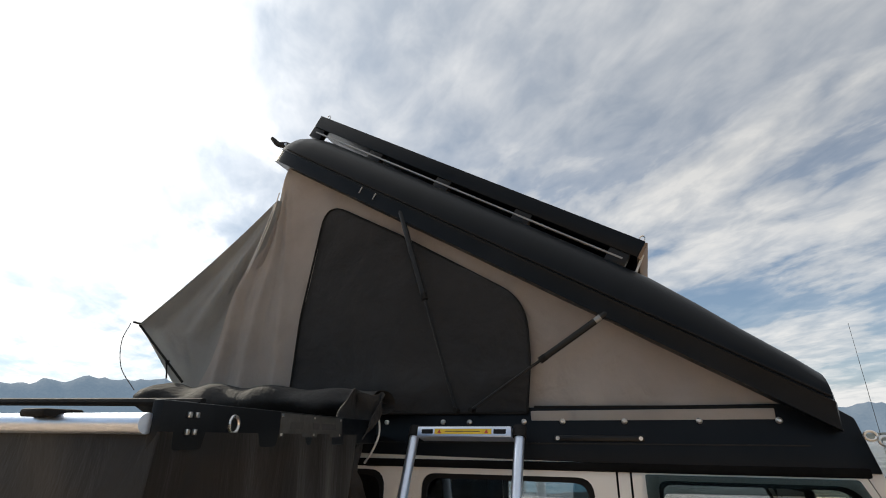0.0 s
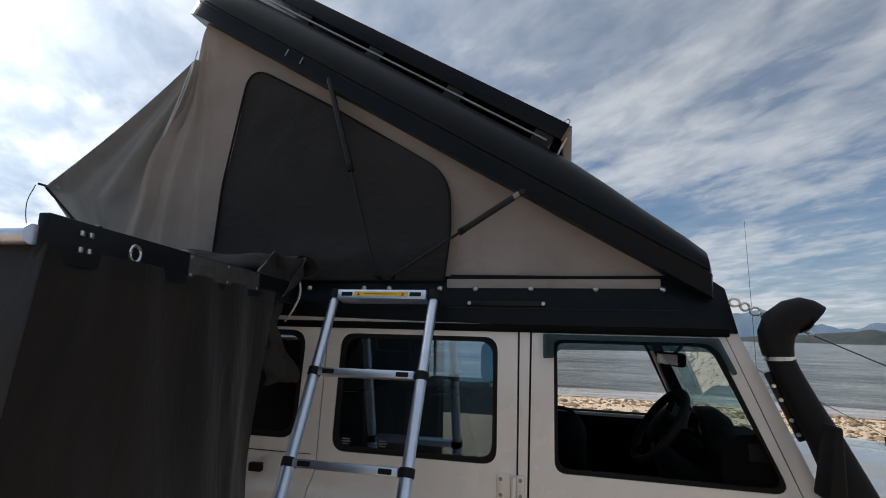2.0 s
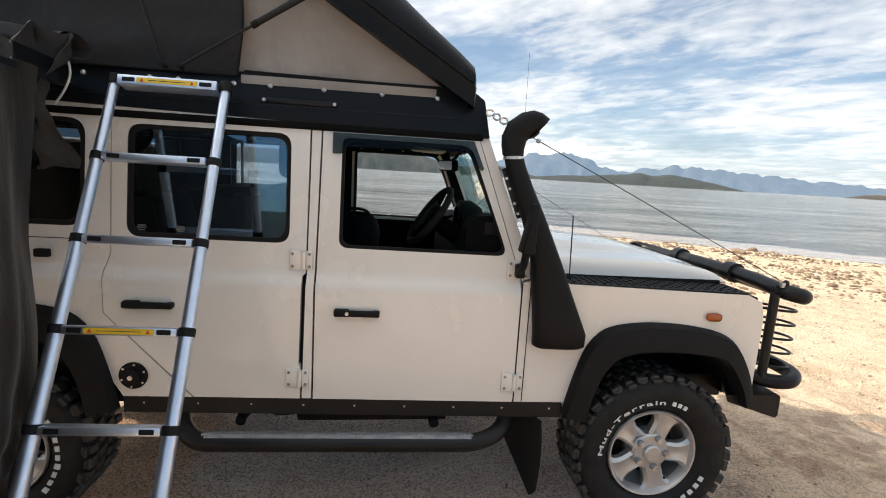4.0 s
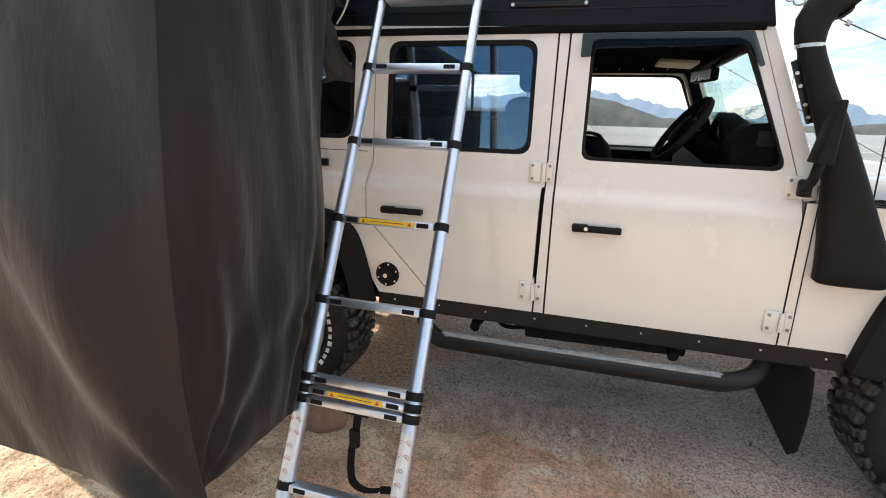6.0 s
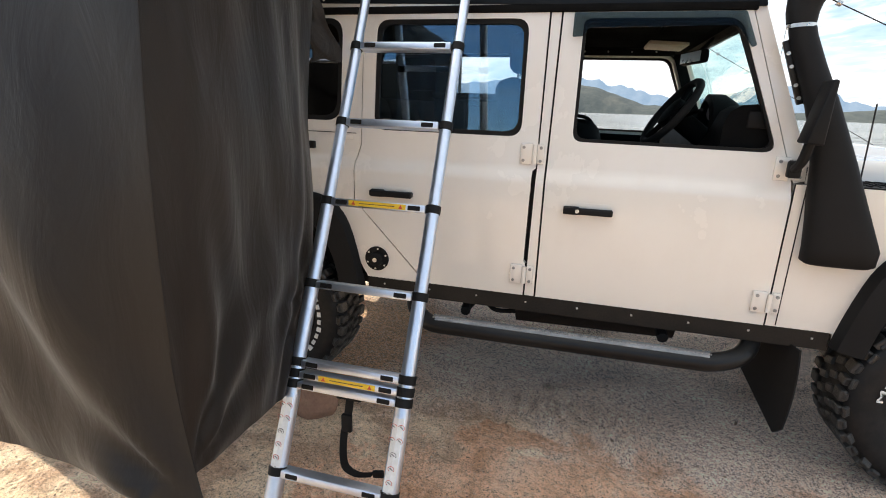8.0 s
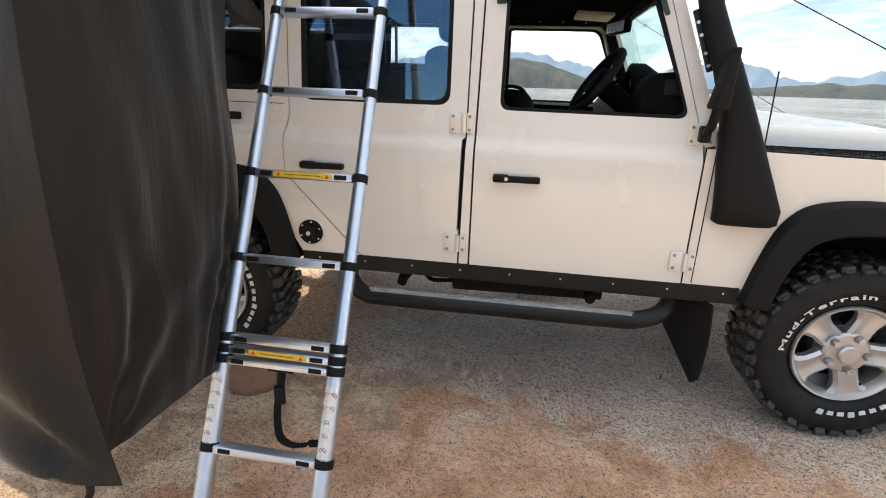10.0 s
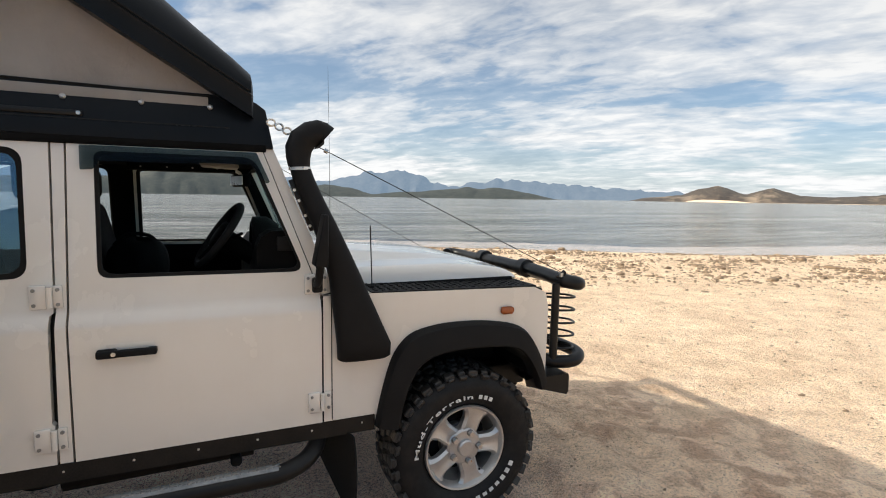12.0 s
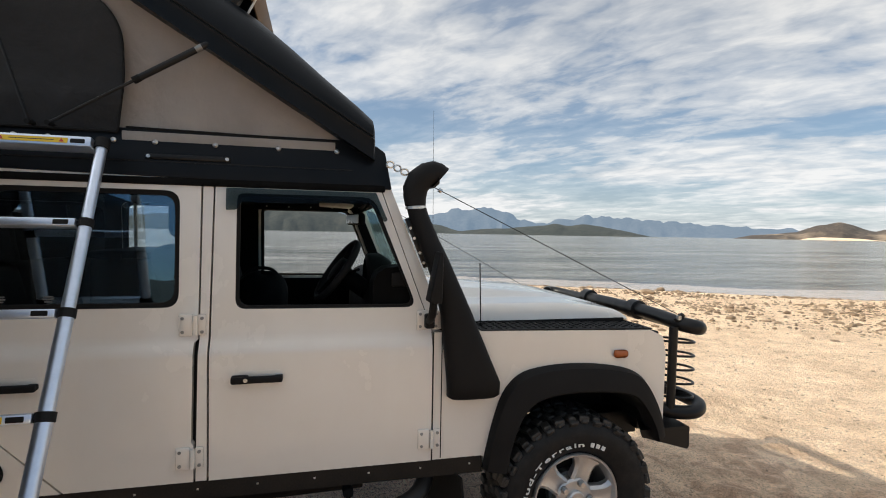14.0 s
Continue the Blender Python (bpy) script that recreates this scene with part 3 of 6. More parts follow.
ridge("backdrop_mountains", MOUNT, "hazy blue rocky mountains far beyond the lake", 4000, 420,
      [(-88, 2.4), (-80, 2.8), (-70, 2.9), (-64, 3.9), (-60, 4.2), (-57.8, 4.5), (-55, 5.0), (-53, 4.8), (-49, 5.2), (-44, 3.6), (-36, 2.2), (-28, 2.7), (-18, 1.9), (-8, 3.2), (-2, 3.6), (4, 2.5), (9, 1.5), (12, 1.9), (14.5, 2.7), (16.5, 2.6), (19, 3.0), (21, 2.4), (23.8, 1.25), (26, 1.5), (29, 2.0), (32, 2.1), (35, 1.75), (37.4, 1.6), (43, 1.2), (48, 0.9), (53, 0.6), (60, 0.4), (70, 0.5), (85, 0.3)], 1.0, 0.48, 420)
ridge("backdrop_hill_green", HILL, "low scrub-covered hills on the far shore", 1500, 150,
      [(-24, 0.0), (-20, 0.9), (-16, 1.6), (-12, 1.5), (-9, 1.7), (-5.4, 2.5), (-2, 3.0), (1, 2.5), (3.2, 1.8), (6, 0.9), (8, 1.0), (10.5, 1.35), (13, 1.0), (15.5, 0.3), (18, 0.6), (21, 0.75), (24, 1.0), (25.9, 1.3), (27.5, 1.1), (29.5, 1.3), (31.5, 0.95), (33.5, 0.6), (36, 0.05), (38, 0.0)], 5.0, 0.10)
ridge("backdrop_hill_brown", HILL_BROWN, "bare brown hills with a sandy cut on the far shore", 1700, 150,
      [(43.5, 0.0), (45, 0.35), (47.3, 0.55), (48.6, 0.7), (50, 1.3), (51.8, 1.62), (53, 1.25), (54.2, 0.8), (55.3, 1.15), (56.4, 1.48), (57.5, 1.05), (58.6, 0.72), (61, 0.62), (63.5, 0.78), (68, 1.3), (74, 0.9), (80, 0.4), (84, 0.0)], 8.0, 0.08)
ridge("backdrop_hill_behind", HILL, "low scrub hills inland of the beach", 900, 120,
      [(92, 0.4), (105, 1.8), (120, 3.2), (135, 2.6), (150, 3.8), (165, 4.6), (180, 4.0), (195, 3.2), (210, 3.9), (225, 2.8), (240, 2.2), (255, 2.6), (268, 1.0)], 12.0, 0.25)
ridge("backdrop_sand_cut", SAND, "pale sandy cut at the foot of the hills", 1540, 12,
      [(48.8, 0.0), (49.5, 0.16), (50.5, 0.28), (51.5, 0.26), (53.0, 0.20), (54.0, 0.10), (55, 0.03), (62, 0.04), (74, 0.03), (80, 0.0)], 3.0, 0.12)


# ---- the vehicle ----
vehicle = thing("off_road_vehicle", (-1.4, WIDE / 2, 0.0), "cream-white boxy four-wheel-drive with black trim, parked on sand", "car")

ARCH_OUT = [(-0.445, 0.60), (-0.415, 0.74), (-0.372, 0.885), (-0.325, 0.96), (-0.262, 1.005), (-0.15, 1.028), (-0.016, 1.033), (0.13, 1.022), (0.262, 0.994), (0.335, 0.945), (0.395, 0.845), (0.425, 0.76), (0.440, 0.69)]
ARCH_IN = [(-0.345, 0.585), (-0.322, 0.70), (-0.285, 0.80), (-0.235, 0.865), (-0.17, 0.895), (-0.09, 0.908), (0.0, 0.912), (0.10, 0.908), (0.20, 0.898), (0.275, 0.872), (0.335, 0.80), (0.375, 0.725), (0.395, 0.66)]
REAR = -2.785


def rear_arch(points):
    """The rear wheel arch mirrors the front one."""
    return [(REAR - x * 1.06, z) for x, z in points][::-1]


def cut_line(points):
    return [(x, z - 0.02) for x, z in points]


Z_TOP, Z_SILL = 1.822, 0.650
DOOR_R = [(-2.342, Z_TOP), (-1.579, Z_TOP), (-1.581, 1.185), (-1.593, 1.175), (-1.598, 0.80), (-1.590, 0.79), (-1.590, Z_SILL), (-2.018, Z_SILL), (-2.362, 1.00), (-2.364, 1.17), (-2.342, 1.24)]
WIN_R = rounded([(-2.284, 1.752), (-1.653, 1.752), (-1.650, 1.307), (-2.288, 1.307)], 0.055)
DOOR_F = [(-1.527, Z_TOP), (-0.892, 1.797), (-0.700, 1.275), (-0.671, 1.19), (-0.671, Z_SILL), (-1.536, Z_SILL), (-1.536, 1.19)]
WIN_F = rounded([(-1.450, 1.750), (-0.915, 1.750), (-0.733, 1.293), (-1.450, 1.298)], [0.03, 0.05, 0.05, 0.04])
PILLAR_A = [(-0.888, 1.797), (-0.845, 1.790), (-0.632, 1.262), (-0.628, 1.20), (-0.664, 1.19), (-0.696, 1.275)]
QUARTER = [(-3.78, Z_TOP), (-2.347, Z_TOP), (-2.347, 1.24), (-2.369, 1.17), (-2.367, 0.998), (-2.026, 0.646), (-2.300, 0.646), *cut_line(rear_arch(ARCH_OUT))[::-1][1:], (-3.78, 0.70)]
WIN_Q = rounded([(-3.30, 1.760), (-2.440, 1.760), (-2.446, 1.338), (-3.30, 1.338)], 0.07)
WIN_R_FAR = rounded([(-2.355, 1.768), (-1.653, 1.768), (-1.650, 1.307), (-2.355, 1.307)], 0.045)
WIN_F_FAR = rounded([(-1.520, 1.752), (-0.935, 1.752), (-0.753, 1.293), (-1.520, 1.298)], [0.03, 0.05, 0.05, 0.04])
WIN_F_TRIM = rounded([(-1.535, 1.768), (-0.922, 1.768), (-0.733, 1.276), (-1.535, 1.281)], [0.03, 0.05, 0.05, 0.04])
DOOR_R_FAR = [(-2.390 if x == -2.342 else x, z) for x, z in DOOR_R]
DOOR_F_FAR = [(-1.556 if x < -1.5 else x, z) for x, z in DOOR_F]
WING = [(-0.664, 1.19), (-0.46, 1.190), (0.37, 1.172), (0.44, 1.140), (0.458, 1.06), (0.452, 0.70), *cut_line(ARCH_OUT)[::-1][1:], (-0.446, Z_SILL), (-0.664, Z_SILL)]


for far in (False, True):
    # shells of the two sides
    quarter = part("rear_quarter_panel", side_panel([(-2.395 if far and x == -2.347 else x, z) for x, z in QUARTER], [WIN_Q], far=far), PAINT, vehicle)
    rear_door = part("rear_door", side_panel(DOOR_R_FAR if far else DOOR_R, [WIN_R_FAR if far else WIN_R], thick=0.045, out=0.003, far=far), PAINT, vehicle, "cream-white rear passenger door, shut")
    front_door = part("front_door", side_panel(DOOR_F_FAR if far else DOOR_F, [WIN_F_FAR if far else WIN_F], thick=0.045, out=0.003, far=far), PAINT, vehicle, "cream-white driver's door, shut, window wound down")
    part("door_pillar", side_panel([(-1.572, Z_TOP), (-1.562, Z_TOP), (-1.562, Z_SILL), (-1.583, Z_SILL), (-1.575, 1.19)] if far else [(-1.572, Z_TOP), (-1.534, Z_TOP), (-1.544, 1.19), (-1.544, Z_SILL), (-1.583, Z_SILL), (-1.575, 1.19)], (), thick=0.05, far=far), PAINT, vehicle)
    part("windscreen_pillar", side_panel(PILLAR_A, (), thick=0.06, far=far), PAINT, vehicle)
    # dark hollow of the shut lines
    part("door_seal", side_panel([(-2.40, 1.79), (-1.56, 1.79), (-1.56, 1.765), (-1.56, Z_SILL), (-1.545, Z_SILL), (-1.545, 1.79), (-0.90, 1.785), (-0.68, 1.22), (-0.62, 1.22), (-0.62, 0.66), (-0.70, 0.66), (-0.70, 1.22), (-0.90, 1.762), (-1.50, 1.765), (-1.50, 0.67), (-1.62, 0.67), (-1.62, 1.765), (-2.315, 1.765), (-2.335, 1.2), (-2.335, 1.01), (-2.0, 0.68), (-2.0, 0.66), (-2.06, 0.66), (-2.40, 1.0)], (), thick=0.01, out=-0.028, far=far, edge=0), MATT, vehicle)
    # the wing, with a rounded shoulder and nose
    bm = side_panel(WING, (), thick=0.235, far=False, lean=False, edge=0)
    edges = [e for e in bm.edges if all(abs(v.co.y) < 1e-5 for v in e.verts) and len(e.link_faces) == 2 and e.calc_face_angle(0) > 1.2 and (min(v.co.z for v in e.verts) > 1.12 or min(v.co.x for v in e.verts) > 0.43)]
    bmesh.ops.bevel(bm, geom=edges, offset=0.034, segments=5, profile=0.5, affect="EDGES")
    if far:
        for v in bm.verts:
            v.co.y = WIDE - v.co.y
    wing = part("front_wing", bm, PAINT, vehicle)
    # black sill and wheel arch trims
    bm = side_panel([(-2.30, 0.648), (-0.44, 0.648), (-0.44, 0.578), (-2.30, 0.578)], (), thick=0.05, far=far, lean=False)
    sill = part("sill", bm, SILLM, vehicle, "dusty black sill trim")
    for k in range(9):
        x = -2.22 + 0.215 * k
        y = WIDE if far else 0.0
        part("rivet", box((x - 0.004, y - 0.003, 0.616), (x + 0.004, y + 0.003, 0.624), 0.0015), STEEL, sill)
    for arch_in, arch_out, nm in ((ARCH_IN, ARCH_OUT, "front"), (rear_arch(ARCH_IN), rear_arch(ARCH_OUT), "rear")):
        o, i = smooth_path([(x, 0, z) for x, z in arch_out], 3), smooth_path([(x, 0, z) for x, z in arch_in], 3)
        rings = []
        for a, b in zip(o, i):
            q = []
            for t, y in ((0.0, 0.0), (0.02, -0.022), (0.12, -0.046), (0.5, -0.056), (0.93, -0.060), (1.0, -0.052), (1.0, 0.04)):
                p = a.lerp(b, t)
                q.append((p.x, WIDE - y if far else y, p.z))
            rings.append(q)
        bm = loft(rings, closed=False)
        part("wheel_arch_trim", thicken(bm, 0.006), PLASTIC, vehicle, "black plastic wheel arch flare")
    # dark liner inside each arch
    for cx in (0.0, -2.794):
        ring = []
        for k in range(13):
            a = math.pi * (0.11 + 0.78 * k / 12)
            ring.append((cx + 0.50 * math.cos(a), 0.50 + 0.44 * math.sin(a)))
        rings = [[(x, (WIDE - y if far else y), z) for x, z in ring] for y in (0.03, 0.45)]
        bm = loft(rings, closed=False)
        bm.faces.new([bm.verts.new((x, WIDE - 0.45 if far else 0.45, z)) for x, z in ring])
        part("arch_liner", bm, MATT, vehicle)

# chequer plates on the wing tops
for y0 in (0.004, WIDE - 0.226):
    bm = sheet(40, 10, lambda u, v: (-0.455 + 0.84 * u, y0 + 0.222 * v, 1.1945 - 0.0190 * (0.84 * u) + 0.0005))
    plate = part("tread_plate", thicken(bm, 0.004), PLASTIC, vehicle, "black chequered tread plate on the wing")
    bm = bmesh.new()
    for i in range(24):
        for j in range(6):
            x, y = -0.43 + 0.034 * i, y0 + 0.026 + 0.034 * j
            z = 1.1945 - 0.0190 * (x + 0.455) + 0.0035
            m = Matrix.Translation((x, y, z)) @ Matrix.Rotation(radians(45 if (i + j) % 2 else -45), 4, "Z") @ Matrix.Diagonal((0.020, 0.006, 0.004, 1))
            bmesh.ops.create_cube(bm, size=1.0, matrix=m)
    part("raised_pattern", bm, PLASTIC, plate)


def bonnet_end(y):
    """Where the bonnet's nose stops: the middle reaches further than the corners."""
    d = max(0.0, min(y - 0.205, WIDE - 0.205 - y))
    k = min(1.0, d / 0.30)
    return 0.385 + 0.065 * k * (2 - k)


def bonnet_z(x, y):
    """A flat-sided rim, a crease along the shoulder and a raised centre."""
    d = max(0.0, min(y - 0.205, WIDE - 0.205 - y))
    fall = max(0.0, x + 0.05)
    base = 1.196 - 0.008 * (x + 0.46)
    shoulder = 1.272 - 0.26 * fall ** 2
    crest = 1.334 - 0.085 * (x + 0.40) - 0.26 * max(0.0, x) ** 2
    if d < 0.052:
        z = base + (shoulder - base) * (1 - (1 - d / 0.052) ** 2.4) ** 0.6
    else:
        t = min(1.0, (d - 0.052) / 0.54)
        step = min(1.0, max(0.0, (t - 0.30) / 0.24))
        z = shoulder + (crest - shoulder) * (0.42 * t + 0.58 * step * step * (3 - 2 * step))
    s_ = max(0.0, (bonnet_end(y) - x) / 0.10)
    if s_ < 1:
        z = base + (z - base) * max(0.0, 1 - (1 - s_) ** 2.2) ** 0.55
    return z


def bonnet_point(u, v):
    y = 0.205 + (WIDE - 0.41) * (0.5 - 0.5 * math.cos(math.pi * v)) * 0.6 + (WIDE - 0.41) * v * 0.4
    x = -0.62 + (bonnet_end(y) + 0.62) * (1 - (1 - u) ** 1.6)
    return (x, y, bonnet_z(x, y))


bonnet = part("bonnet", thicken(sheet(56, 90, bonnet_point), 0.010), PAINT, vehicle, "silvery cream bonnet with a raised centre", angle=50)
part("bonnet_seal", box((-0.62, 0.196, 1.178), (0.36, 0.222, 1.1965), 0.002), MATT, vehicle)
part("bonnet_seal", box((-0.62, WIDE - 0.222, 1.178), (0.36, WIDE - 0.196, 1.1965), 0.002), MATT, vehicle)
part("front_panel", box((0.40, 0.02, 0.70), (0.435, WIDE - 0.02, 1.16), 0.008), PLASTIC, vehicle)
part("scuttle", box((-0.70, 0.05, 1.18), (-0.60, WIDE - 0.05, 1.275), 0.012), PAINT, vehicle)

# windscreen, its frame, roof, tail and floor
slope = (Vector((-0.632, 0, 1.262)), Vector((-0.845, 0, 1.790)))
for a, b in ((0.0, 0.08), (0.92, 1.0)):
    p, q = slope[0].lerp(slope[1], a), slope[0].lerp(slope[1], b)
    part("windscreen_frame", loft([[(p.x - 0.03, y, p.z), (p.x, y, p.z), (q.x, y, q.z), (q.x - 0.03, y, q.z)] for y in (0.08, WIDE - 0.08)]), INTERIOR, vehicle)
bm = loft([[(p.x - 0.012, y, p.z), (p.x - 0.008, y, p.z), (q.x - 0.008, y, q.z), (q.x - 0.012, y, q.z)] for p, q in (slope,) for y in (0.08, WIDE - 0.08)])
pane = part("windscreen", bm, GLASS_TEAL, vehicle, "teal-tinted windscreen glass")
pane.visible_shadow = False
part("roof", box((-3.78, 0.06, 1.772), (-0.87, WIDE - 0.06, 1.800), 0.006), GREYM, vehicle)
part("tail_panel", box((-3.80, 0.0, 0.74), (-3.76, WIDE, 1.80), 0.006), PAINT, vehicle)
part("floor_pan", box((-2.46, 0.05, 0.60), (-0.62, WIDE - 0.05, 0.64)), MATT, vehicle)
part("tub_floor", box((-3.76, 0.05, 0.76), (-2.46, WIDE - 0.05, 0.80)), MATT, vehicle)
part("bulkhead", box((-0.66, 0.05, 0.62), (-0.62, WIDE - 0.05, 1.25)), INTERIOR, vehicle)
part("cargo_partition", box((-2.52, 0.07, 0.64), (-2.49, WIDE - 0.07, 1.30)), INTERIOR, vehicle)

# dark trim inside the doors
for far in (False, True):
    trim = [(-3.70, 1.772), (-0.868, 1.772), (-0.652, 1.270), (-0.640, 1.20), (-0.665, 0.64), (-3.70, 0.64)]
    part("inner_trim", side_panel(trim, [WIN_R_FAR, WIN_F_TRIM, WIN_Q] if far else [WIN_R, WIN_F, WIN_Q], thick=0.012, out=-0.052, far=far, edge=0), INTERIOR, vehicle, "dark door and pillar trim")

# seals and glass of the windows
for far in (False, True):
    for win, grow, nm in ((WIN_R_FAR if far else WIN_R, 0.018, "rear"), (WIN_Q, 0.02, "quarter"), (WIN_F_FAR if far else WIN_F, 0.012, "front")):
        cx, cz = sum(p[0] for p in win) / len(win), sum(p[1] for p in win) / len(win)
        inner = [(x - math.copysign(grow, x - cx), z - math.copysign(grow, z - cz)) for x, z in win]
        part("window_seal", side_panel(win, [inner], thick=0.018, out=-0.004, far=far, edge=0.002), MATT, vehicle)
        if nm == "front":
            continue
        bm = side_panel(win, (), thick=0.005, out=-0.014, far=far, edge=0)
        g = part("window_glass", bm, GLASS_DARK if nm == "quarter" else GLASS_CLEAR if far else GLASS_TINT, vehicle, "tinted window glass")
        g.visible_shadow = False
# faint white maker's marks on the rear door's glass
for x in (-2.235, -2.085):
    for k, w_ in enumerate((0.030, 0.036, 0.024)):
        z = 1.352 - 0.009 * k
        part("glass_mark", box((x - w_ / 2, profile(z) + 0.012, z - 0.0026), (x + w_ / 2, profile(z) + 0.0135, z + 0.0026), 0), CAST, vehicle)
# smoked wind deflector over the driver's window
bm = side_panel(rounded([(-1.487, 1.768), (-0.908, 1.768), (-0.860, 1.655), (-0.874, 1.648), (-0.925, 1.716), (-0.955, 1.722), (-1.43, 1.714), (-1.450, 1.684), (-1.487, 1.682)], 0.006), (), thick=0.004, out=0.022, edge=0)
part("wind_deflector", bm, GLASS_SMOKE, vehicle, "smoked plastic wind deflector")


# door furniture
def hinge(x, z, door):
    y = profile(z)
    bm = box((x - 0.045, y - 0.016, z - 0.042), (x + 0.004, y, z + 0.042), 0.005)
    part("hinge", bm, PAINT, door, "cream painted door hinge")
    part("hinge_plate", box((x + 0.022, y - 0.013, z - 0.040), (x + 0.050, y, z + 0.040), 0.004), PAINT, vehicle)
    part("hinge_knuckle", tube([(x + 0.013, y - 0.016, z - 0.036), (x + 0.013, y - 0.016, z + 0.036)], 0.0095, 10), PAINT, vehicle)
    for dz in (-0.026, 0.026):
        for dx in (-0.031, 0.037):
            part("hinge_screw", tube([(x + dx, y - 0.011, z + dz), (x + dx, y - 0.0185, z + dz)], 0.0065, 8), CAST, vehicle)


rear_d = [o for o in vehicle.children if o.name.startswith("rear_door")][0]
front_d = [o for o in vehicle.children if o.name.startswith("front_door")][0]
for x, z, d in ((-1.602, 1.242, rear_d), (-1.604, 0.744, rear_d), (-0.690, 1.240, front_d), (-0.684, 0.744, front_d)):
    hinge(x, z, d)


def handle(x0, x1, z, door):
    part("handle_recess", box((x0 + 0.03, -0.004, z - 0.002), (x1 - 0.01, 0.002, z + 0.030), 0.002), PAINT, door)
    bar = part("handle", box((x0, -0.036, z - 0.014), (x1, -0.016, z + 0.012), 0.006, 3), PLASTIC, door, "black pull handle")
    part("handle_mount", box((x0, -0.026, z - 0.018), (x0 + 0.062, 0.0, z + 0.014), 0.006, 3), PLASTIC, door)
    part("handle_foot", box((x1 - 0.03, -0.026, z - 0.012), (x1, 0.0, z + 0.010), 0.005, 3), PLASTIC, door)
    return bar


handle(-2.282, -2.090, 1.043, rear_d)
handle(-1.456, -1.268, 1.036, front_d)
part("lock_barrel", tube([(-1.402, -0.024, 1.036), (-1.402, -0.039, 1.036)], 0.0075, 14), STEEL, front_d)
part("fuel_filler", tube([(-2.257, 0.004, 0.738), (-2.257, -0.007, 0.738)], 0.056, 36), PLASTIC, vehicle, "round black fuel filler surround")
part("fuel_cap", tube([(-2.257, -0.006, 0.738), (-2.257, -0.026, 0.738), (-2.257, -0.030, 0.738)], [0.034, 0.032, 0.026], 28), PLASTIC, vehicle)
part("filler_lock", tube([(-2.257, -0.03, 0.738), (-2.257, -0.034, 0.738)], 0.010, 12), STEEL, vehicle)
for k in range(6):
    a = k * math.pi / 3 + 0.4
    x, z = -2.257 + 0.047 * math.cos(a), 0.738 + 0.047 * math.sin(a)
    part("filler_screw", tube([(x, -0.005, z), (x, -0.010, z)], 0.0045, 8), STEEL, vehicle)
lens = part("side_indicator", box((0.178, -0.022, 1.050), (0.248, 0.0, 1.086), 0.016, 4), AMBER, vehicle, "amber side indicator lens")
part("indicator_rim", box((0.182, -0.010, 1.053), (0.244, 0.001, 1.083), 0.004), MATT, vehicle)
part("latch_slot", box((-2.612, -0.004, 1.215), (-2.558, 0.02, 1.247), 0.004), MATT, vehicle, "black rubber latch slot")
part("rear_bracket_tab", box((-2.412, -0.006, 1.262), (-2.366, 0.0, 1.285), 0.003), PAINT, vehicle)
part("quarter_seam", box((-3.7, profile(1.288) - 0.0015, 1.2865), (-2.37, profile(1.288) + 0.003, 1.2895)), MATT, vehicle)
part("wing_seam", box((-0.6315, -0.0015, 0.655), (-0.6275, 0.002, 1.185)), MATT, vehicle)
part("pillar_seam", box((-0.667, -0.001, 0.655), (-0.664, 0.006, 1.19)), MATT, vehicle)


